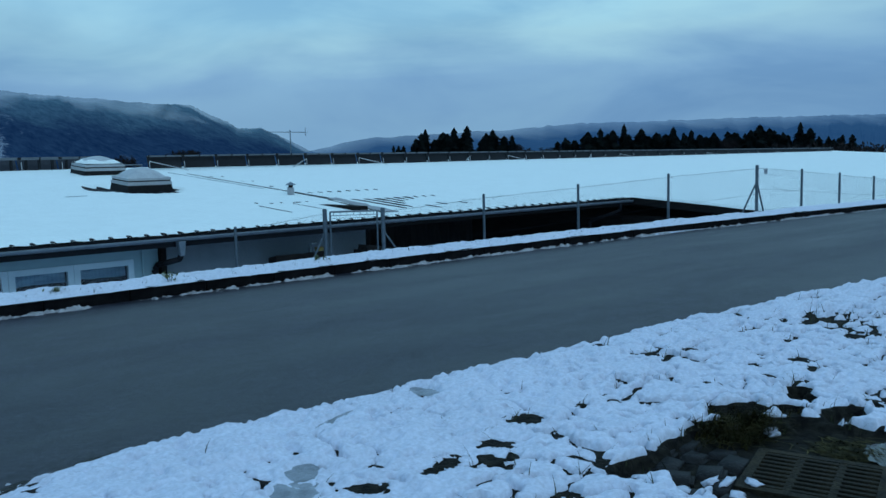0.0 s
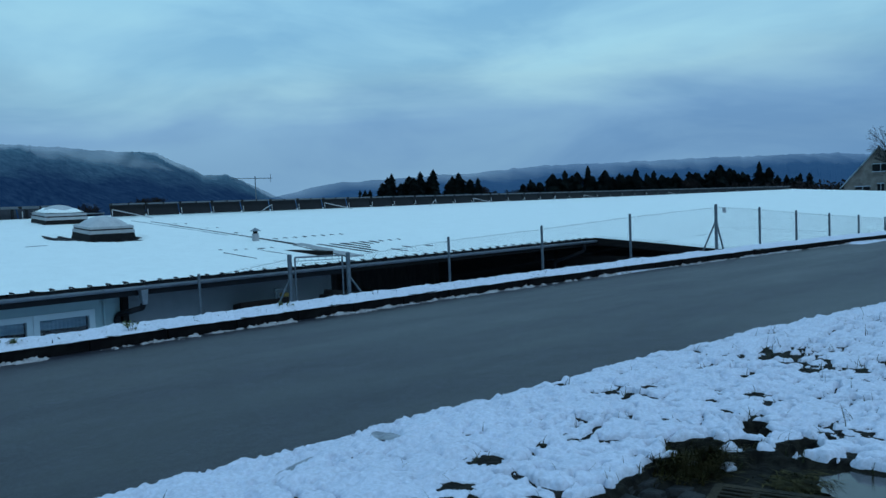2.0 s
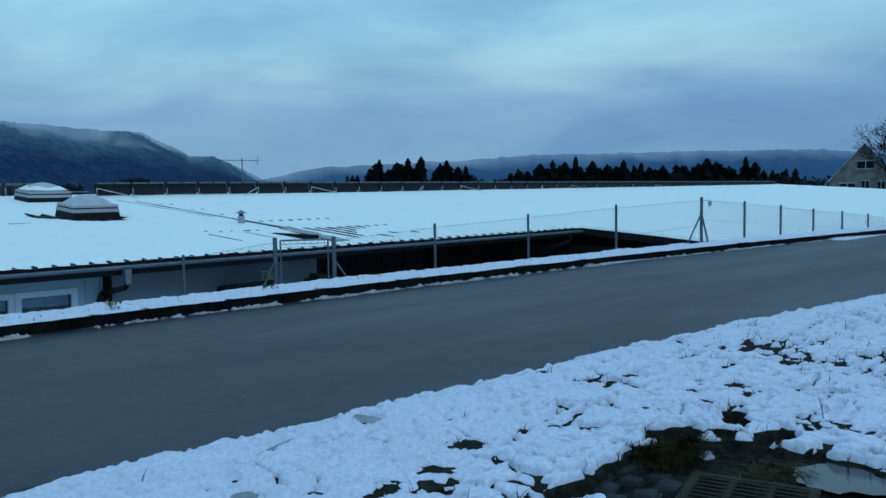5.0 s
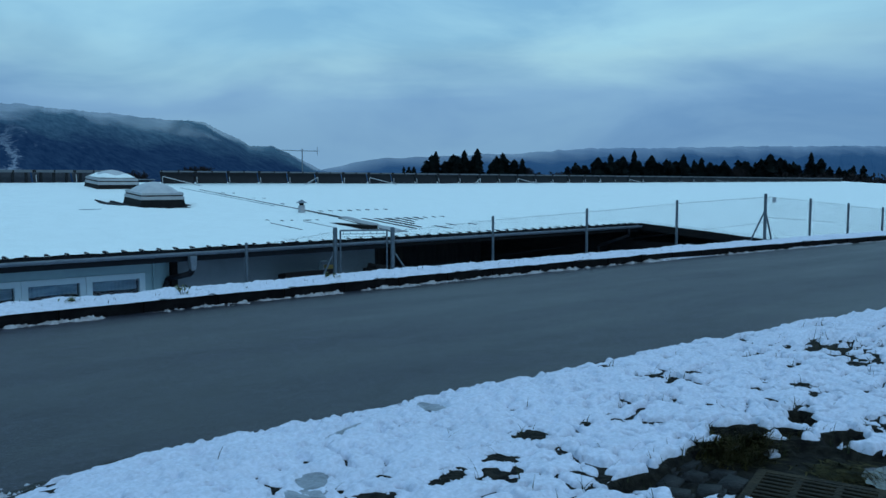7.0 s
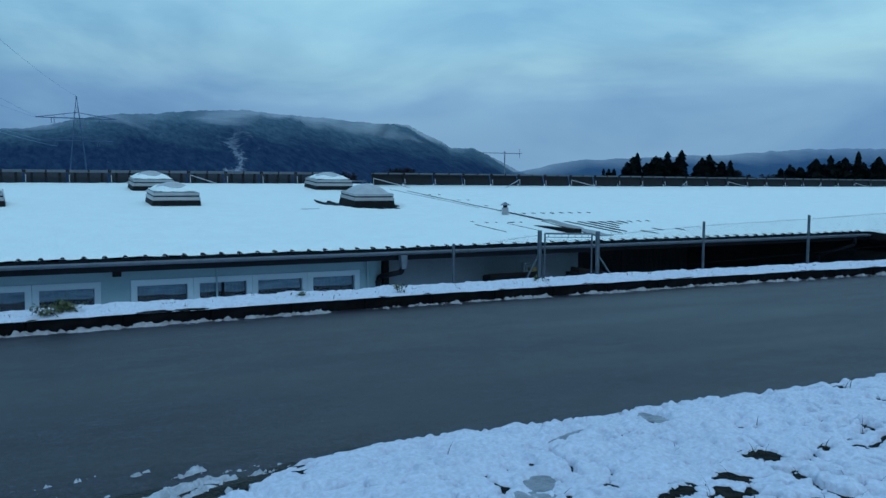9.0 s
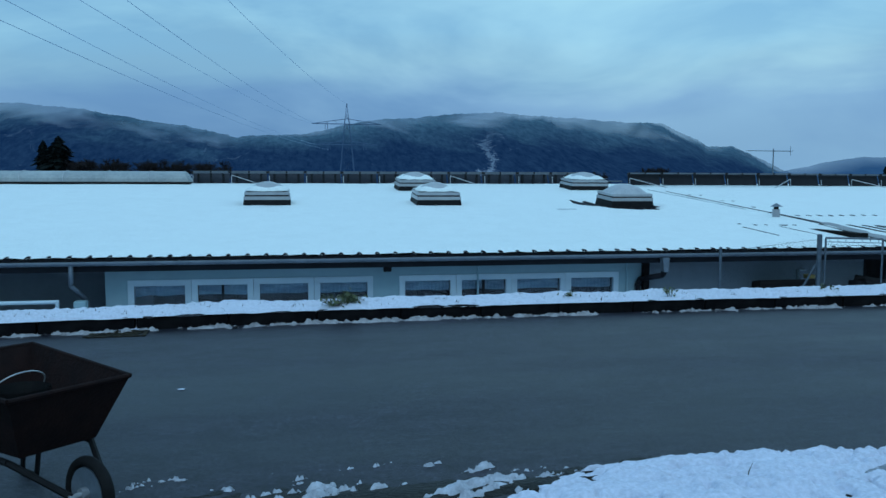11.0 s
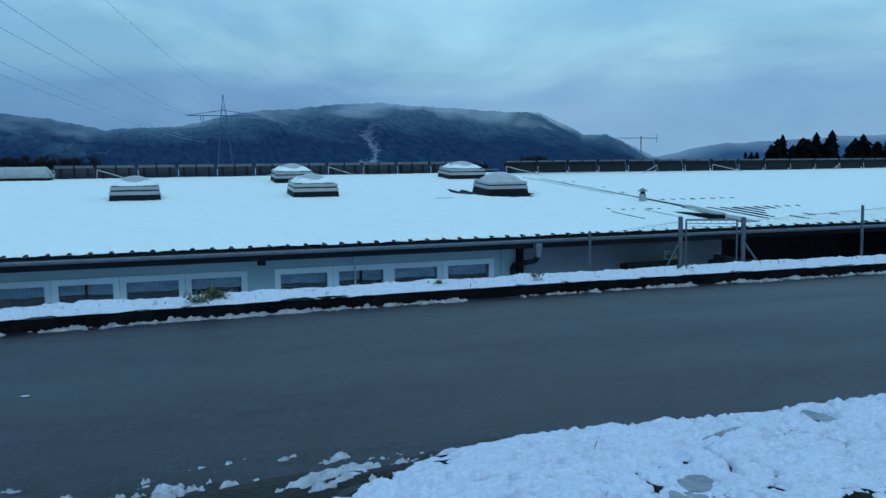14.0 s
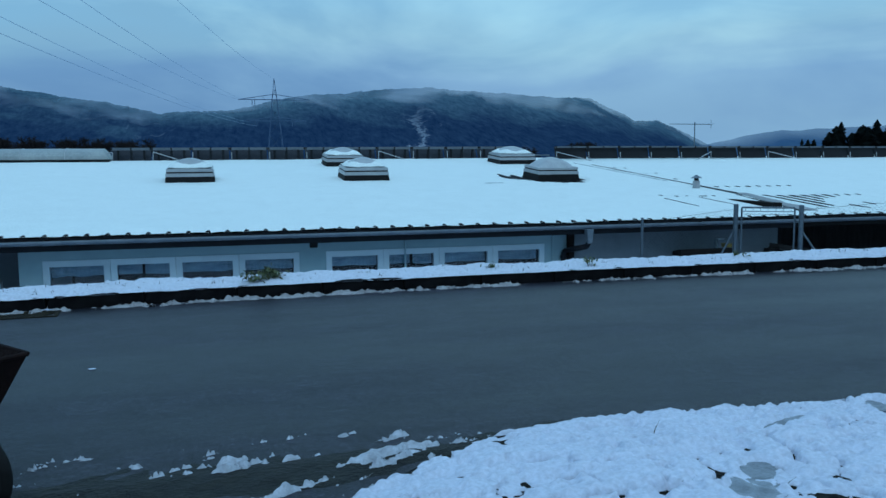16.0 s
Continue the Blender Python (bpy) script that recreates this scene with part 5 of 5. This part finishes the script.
# ---- trees, house, pylon ----
def conifer(seed, slim):
    r = random.Random(seed)
    t = thing("conifer", "dark spruce with drooping boughs", "tree", "spruces beyond the hall", at=pose(0, 0, 0))
    part("trunk", rod(BM(), (0, 0, -0.5), (0, 0, 9.6), 0.16, 0.03, 6), BARK, t)
    b = BM()
    for k in range(84):
        f = k / 83
        z = 0.3 + 9.7 * f
        whorl = r.uniform(0.72, 1.12) + 0.16 * math.sin(k * 0.33 + seed * 2.3)
        reach = 0.86 * slim * (1 - f) ** 0.50 * (0.62 + 0.38 * min(1.0, f * 4)) * whorl + 0.05
        for j in range(11):
            a = j * 0.571 + k * 1.3 + r.uniform(-0.3, 0.3)
            rr = reach * r.uniform(0.35, 1.15) * (0.9 + 0.25 * math.sin(a * 2 + f * 9 + seed * 1.7))
            c, s = math.cos(a), math.sin(a)
            wd = 0.14 + 0.13 * rr
            p0, p1 = Vector((c * 0.06, s * 0.06, z + 0.10)), Vector((c * rr, s * rr, z - 0.34 * rr + r.uniform(-0.15, 0.22)))
            mid = p0.lerp(p1, 0.6) + Vector((0, 0, 0.06))
            side = Vector((-s, c, 0)) * wd
            v = [b.verts.new(p) for p in (p0, mid + side, p1, mid - side, mid + Vector((0, 0, -0.34)))]
            b.faces.new((v[0], v[1], v[2]))
            b.faces.new((v[0], v[2], v[3]))
            b.faces.new((v[1], v[4], v[3]))
            b.faces.new((v[0], v[4], v[2]))
    part("crown", b, NEEDLES, t)
    return t


def branchy(bm, p, way, length, r, depth, rnd, spread=0.55):
    q = p + way * length
    rod(bm, p, q, r, r * 0.68, 5 if depth > 3 else 3, caps=False)
    if depth == 0:
        return
    for _ in range(3 if depth > 1 else 4):
        d = (way + Vector((rnd.gauss(0, spread), rnd.gauss(0, spread), rnd.gauss(0.12, spread * 0.6)))).normalized()
        branchy(bm, q if rnd.random() < 0.6 else p.lerp(q, rnd.uniform(0.5, 1)), d, length * rnd.uniform(0.62, 0.82), r * 0.62, depth - 1, rnd, spread)


def bare_tree(seed, size, thick=1.0, depth=5):
    r = random.Random(seed)
    t = thing("bare_tree", "leafless tree with fine bare twigs", "tree", "bare trees", at=pose(0, 0, 0))
    part("trunk", rod(BM(), (0, 0, -0.6), (0, 0, size * 0.25), 0.022 * size * thick, 0.017 * size * thick, 8), BARK, t)
    b = BM()
    for _ in range(4):
        d = Vector((r.gauss(0, 0.45), r.gauss(0, 0.45), 1)).normalized()
        branchy(b, Vector((0, 0, size * r.uniform(0.18, 0.25))), d, size * 0.20, 0.012 * size * thick, depth, r)
    part("crown", b, TWIGS, t)
    return t


def placed(src, x, y, z, sx, sz, turn):
    c = copy_thing(src, pose(x, y, z, 0, 0, turn))
    c.scale = (sx, sx, sz)
    return c


spruces = [conifer(1, 3.5), conifer(2, 4.7), conifer(3, 3.1)]
far = [(252, 11, 0), (258, 15.2, 0), (264, 13, 1), (270, 15.8, 2), (278, 16.6, 0), (284, 14.2, 1), (291, 11.5, 2), (297, 13.8, 0), (304, 15.4, 1), (309, 12.5, 2),
       (361, 11.5, 1), (367, 14.2, 1), (373, 10.5, 0), (383, 14.5, 0), (391, 16.4, 2), (401, 15.5, 1), (414, 19.0, 0), (421, 16.0, 2), (431, 16.5, 1), (443, 14.6, 0), (453, 17.3, 2), (464, 15.2, 1),
       (475, 14.5, 0), (487, 16.1, 2), (500, 14.4, 1), (535, 13.5, 1), (545, 16.0, 1), (557, 19.6, 1), (569, 18.6, 1), (580, 17.5, 1), (592, 16.3, 1), (606, 15.0, 1), (631, 22.2, 0), (640, 18.0, 1), (650, 12, 1),
       (684, 12.2, 1), (692, 13.2, 0), (705, 12.0, 1), (713, 13.4, 1), (-76, 16.3, 1), (-82, 15, 0)]
for k, (x, top, kind) in enumerate(far):
    h = (top * 1.05 + 3.2) / 10.2
    placed(spruces[kind], x, 300 + rng.uniform(-6, 6), -3.4, h * (1.15 if kind == 1 else 0.95), h, rng.uniform(0, 360))
for x0, x1, top, n in ((254, 288, 13.5, 13), (294, 310, 12.0, 7), (360, 374, 11.0, 4), (384, 506, 13.5, 46), (534, 610, 15.0, 26), (628, 642, 15.0, 4), (686, 714, 11.0, 6)):
    for k in range(n):
        h = (top * rng.uniform(0.72, 1.08) + 3.2) / 10.2
        placed(spruces[rng.choice((0, 1, 1, 2))], x0 + (x1 - x0) * (k + rng.random()) / n, 304 + rng.uniform(-4, 10), -3.4, h * rng.uniform(1.1, 1.6), h, rng.uniform(0, 360))
for k, src in enumerate(spruces):
    src.matrix_basis = pose(246 - 3 * k, 306, -3.4)
    src.scale = (1.0, 1.0, 1.15)

bares = [bare_tree(11, 10, 2.6), bare_tree(12, 10, 2.6), bare_tree(13, 10, 2.6)]
for k, (x, y, top) in enumerate([(313, 300, 11.5), (318, 300, 9), (380, 303, 9.5), (508, 300, 13), (518, 300, 13.6), (526, 302, 12.5), (-68, 300, 12), (-62, 300, 11.5), (-55, 300, 12), (-48, 300, 11.5), (-41, 302, 11), (-35, 300, 11.5),
                                 (-29, 300, 11.2), (-24, 300, 10.8), (-71, 303, 12), (-58, 304, 11.2), (-44, 305, 11.5), (132, 300, 8.5), (136, 300, 10.2), (140, 301, 8.8), (113, 300, 7.6), (660, 302, 9), (335, 300, 8.2), (345, 300, 8.6)]):
    h = (top + 3.4) / 9.6
    placed(bares[k % 3], x, y, -3.4, h * 1.1, h, rng.uniform(0, 360))
for k, src in enumerate(bares):
    src.matrix_basis = pose(326 + 4 * k, 306, -3.4)
    src.scale = (1.15, 1.15, 1.2)

b = BM()
for k in range(2600):
    f = rng.random()
    x, y = 215 + f * 130, 112 + rng.uniform(-4, 4)
    z = rng.uniform(-3, 0.6) + 3.0 * rng.random() * (0.6 + 0.5 * math.sin(f * 34) ** 2)
    m = Matrix.Translation((x, y, z)) @ Euler((rng.uniform(0, 6), rng.uniform(0, 6), rng.uniform(0, 6))).to_matrix().to_4x4()
    q = [b.verts.new(m @ Vector(c)) for c in ((-0.7, 0, 0), (0, -0.4, 0.1), (0.7, 0, 0), (0, 0.4, 0.1))]
    b.faces.new(q)
tagged(part("hedge", b, TWIGS), "dark leafless hedge beyond the hall roof", "hedge", kind="stuff")

house = thing("house", "old plastered gabled house with a tiled roof", "house", at=pose(132.5, 45.0, 0, 0, 0, -71.3))
HW, HE, HP, HL = 4.7, 1.9, 7.25, 12.0
bm = BM()
outline = [(-HW, -4.0), (HW, -4.0), (HW, HE), (0, HP - 0.25), (-HW, HE)]
fa = [bm.verts.new((x, 0, z)) for x, z in outline]
fb = [bm.verts.new((x, HL, z)) for x, z in outline]
bm.faces.new(fa)
bm.faces.new(fb[::-1])
for k in range(5):
    bm.faces.new((fa[k], fb[k], fb[(k + 1) % 5], fa[(k + 1) % 5]))
part("wall", bm, HOUSE_WALL, house, "weathered beige plaster wall")
for side in (-1, 1):
    b = BM()
    sl = (HP - HE) / HW
    ex = HW + 0.55
    v = [b.verts.new(p) for p in ((0, -0.5, HP), (side * ex, -0.5, HP - sl * ex), (side * ex, HL + 0.5, HP - sl * ex), (0, HL + 0.5, HP))]
    b.faces.new(v if side < 0 else v[::-1])
    bmesh.ops.solidify(b, geom=list(b.faces), thickness=0.22)
    rf = part("roof", b, TILES, house, "brown tiled roof, partly under snow")
    b = BM()
    v = [b.verts.new(p) for p in ((0, -0.52, HP + 0.06), (side * ex, -0.52, HP - sl * ex + 0.06), (side * ex, -0.52, HP - sl * ex - 0.20), (0, -0.52, HP - 0.20))]
    b.faces.new(v)
    bmesh.ops.solidify(b, geom=list(b.faces), thickness=0.06)
    part("barge_board", b, WHITE_FRAME, rf, "pale barge board")
    b = BM()
    v = [b.verts.new(p) for p in ((0, -0.4, HP + 0.08), (side * ex * 0.97, -0.4, HP - sl * ex * 0.97 + 0.08), (side * ex * 0.97, HL + 0.4, HP - sl * ex * 0.97 + 0.08), (0, HL + 0.4, HP + 0.08))]
    b.faces.new(v)
    part("roof_snow", b, ROOF_SNOW, rf)


def house_window(x, z, w, h):
    win = new("window")
    win.parent = house
    part("pane", box(BM(), x - w / 2, x + w / 2, -0.03, -0.01, z - h / 2, z + h / 2), BLACK, win)
    b = BM()
    box(b, x - w / 2 - 0.07, x + w / 2 + 0.07, -0.08, -0.0305, z + h / 2 - 0.02, z + h / 2 + 0.08)
    box(b, x - w / 2 - 0.07, x + w / 2 + 0.07, -0.10, -0.0305, z - h / 2 - 0.08, z - h / 2 + 0.02)
    box(b, x - 0.04, x + 0.04, -0.06, -0.0305, z - h / 2, z + h / 2)
    part("frame", b, WHITE_FRAME, win)


house_window(0.2, 4.1, 2.2, 1.1)
house_window(-2.2, 0.9, 2.0, 1.0)
house_window(0.2, 1.1, 0.9, 1.3)
house_window(2.3, 1.0, 0.9, 1.3)
big = bare_tree(21, 19, 0.8, 6)
big.matrix_basis = pose(127.6, 38.6, -4.5)
big2 = bare_tree(22, 18, 0.7, 6)
big2.matrix_basis = pose(132, 36.6, -4.5)

pylon = thing("pylon", "tall steel lattice pylon with two crossarms, haze tinted into its colour", "pylon", at=pose(20.2, 300, 0))
bm = BM()
levels = [(-6, 3.2), (4, 2.5), (10, 2.0), (15.0, 1.5), (19, 1.1), (22.6, 0.8), (26, 0.35), (29.2, 0.05)]
for (z0, w0), (z1, w1) in zip(levels, levels[1:]):
    for sx, sy in ((-1, -1), (1, -1), (1, 1), (-1, 1)):
        rod(bm, (sx * w0, sy * w0, z0), (sx * w1, sy * w1, z1), 0.11, n=4)
        rod(bm, (sx * w0, sy * w0, z0), (-sy * w1 if sx == sy else sx * w1, sy * w1 if sx != sy else sy * w1, z1), 0.05, n=3)
        nx, ny = (-sy, sx)
        rod(bm, (sx * w0, sy * w0, z0), (nx * w1, ny * w1, z1), 0.05, n=3)
part("tower", bm, HAZED_LATTICE, pylon)
for zc, half, up in ((22.0, 12.3, 1.9), (14.7, 10.8, 1.4)):
    bm = BM()
    for sy in (-0.6, 0.6):
        rod(bm, (-half, 0, zc), (0, sy, zc), 0.12, n=4)
        rod(bm, (half, 0, zc), (0, sy, zc), 0.12, n=4)
    for s in (-1, 1):
        rod(bm, (s * half, 0, zc), (0, 0, zc + up), 0.10, n=4)
        for f in (0.25, 0.5, 0.75):
            rod(bm, (s * half * f, 0, zc), (s * half * (f + 0.1), 0, zc + up * (1 - f - 0.1)), 0.05, n=3)
    arm = part("crossarm", bm, HAZED_LATTICE, pylon)
    for u in (-0.62, -0.55, 0.55, 0.62):
        part("insulator", rod(BM(), (half * u, 0, zc - 1.8), (half * u, 0, zc), 0.10, n=6), HAZED_LATTICE, arm)
for k, ((xp, zp), (x1, z1)) in enumerate((((8.0, 22.0), (-21.47, 20.82)), ((13.6, 20.2), (-16.77, 21.03)), ((20.2, 29.2), (-11.72, 27.0)), ((9.4, 14.7), (-24.46, 18.2)), ((13.9, 12.9), (-24.55, 16.24)))):
    pts = []
    for i in range(33):
        s = i / 16
        pts.append((xp + (x1 - xp) * s, 300 - 200 * s, zp + (z1 - zp - 6) * s + 6 * s * s))
    tagged(part("power_line", tube(BM(), pts, 0.032, 5), HAZED_CABLE), "thin overhead power cable", "cable", "power cables")

# ---- wheelbarrow at the near road edge ----
wb = thing("wheelbarrow", "old wheelbarrow with a rust-brown steel tray", "wheelbarrow", at=pose(-1.125, 4.60, 0.012, 0, 0, -134))


def tray(b, off):
    # local x runs along the front edge away from the tip corner, local y backwards
    top = [(0 + off, 0 + off, 0.645 - off * 0), (0.64 - off, 0 + off, 0.645), (0.68 - off, -0.95 + off, 0.70), (-0.04 + off, -0.95 + off, 0.70)]
    low = [(0.12 + off, -0.13 + off * 0, 0.33 + off), (0.52 - off, -0.13, 0.33 + off), (0.50 - off, -0.70, 0.31 + off), (0.14 + off, -0.70, 0.31 + off)]
    return [b.verts.new((x, -abs(y) if y else -off, z)) for x, y, z in top], [b.verts.new((x, y, z)) for x, y, z in low]


b = BM()
ot, ol = tray(b, 0.0)
it, il = tray(b, 0.012)
for k in range(4):
    j = (k + 1) % 4
    b.faces.new((ol[k], ol[j], ot[j], ot[k]))
    b.faces.new((il[j], il[k], it[k], it[j]))
    b.faces.new((ot[k], ot[j], it[j], it[k]))
b.faces.new(ol[::-1])
b.faces.new(il)
part("tray", b, RUST, wb, "rust-brown steel tray")
b = BM()
rim = [(0, 0, 0.648), (0.64, 0, 0.648), (0.68, -0.95, 0.703), (-0.04, -0.95, 0.703), (0, 0, 0.648)]
tube(b, rim, 0.013, 8)
part("rim", b, RUST, wb)
for sx in (0.10, 0.54):
    b = BM()
    tube(b, [(0.33 + (sx - 0.32) * 0.42, 0.13, 0.165), (sx, -0.2, 0.30), (sx, -0.75, 0.30), (sx + (sx - 0.32) * 0.15, -1.55, 0.62)], 0.017, 8)
    part("handle", b, BLACK, wb)
    b = BM()
    tube(b, [(sx, -0.66, 0.30), (sx, -0.72, 0.01), (sx, -0.86, 0.01), (sx, -0.82, 0.31)], 0.014, 8)
    part("leg", b, BLACK, wb)
wheel = new("wheel")
wheel.parent = wb
wheel.matrix_basis = pose(0.33, 0.13, 0.165)
b = BM()
n, mth = 32, 10
gr = [[b.verts.new((0.030 * math.sin(2 * math.pi * j / mth), (0.148 + 0.026 * math.cos(2 * math.pi * j / mth)) * math.cos(2 * math.pi * i / n), (0.148 + 0.026 * math.cos(2 * math.pi * j / mth)) * math.sin(2 * math.pi * i / n))) for j in range(mth)] for i in range(n)]
for i in range(n):
    for j in range(mth):
        b.faces.new((gr[i][j], gr[(i + 1) % n][j], gr[(i + 1) % n][(j + 1) % mth], gr[i][(j + 1) % mth]))
part("tyre", b, RUBBER, wheel, "black rubber tyre", True)
part("rim", rod(BM(), (-0.02, 0, 0), (0.02, 0, 0), 0.122, n=24), ZINC, wheel, "grey steel rim")
part("axle", rod(BM(), (-0.11, 0, 0), (0.11, 0, 0), 0.014, n=10), ALU, wheel)
part("hub", rod(BM(), (-0.05, 0, 0), (0.05, 0, 0), 0.03, n=12), ALU, wheel)
bk = thing("bucket", "black plastic bucket lying in the wheelbarrow tray", "bucket", at=wb.matrix_basis @ pose(0.34, -0.42, 0.335))
b = BM()
rod(b, (0, 0, 0), (0, 0, 0.26), 0.11, 0.145, 20, caps=False)
rod(b, (0, 0, 0.26), (0, 0, 0.02), 0.135, 0.10, 20, caps=False)
rod(b, (0, 0, 0.0), (0, 0, 0.02), 0.11, 0.11, 20)
part("body", b, BLACK, bk)
part("bail", tube(BM(), [(0.145 * math.cos(a), 0.09 * math.sin(a) - 0.04, 0.25 + 0.10 * math.sin(a)) for a in np.linspace(0, math.pi, 13)], 0.004, 6), ALU, bk, "thin wire bail")
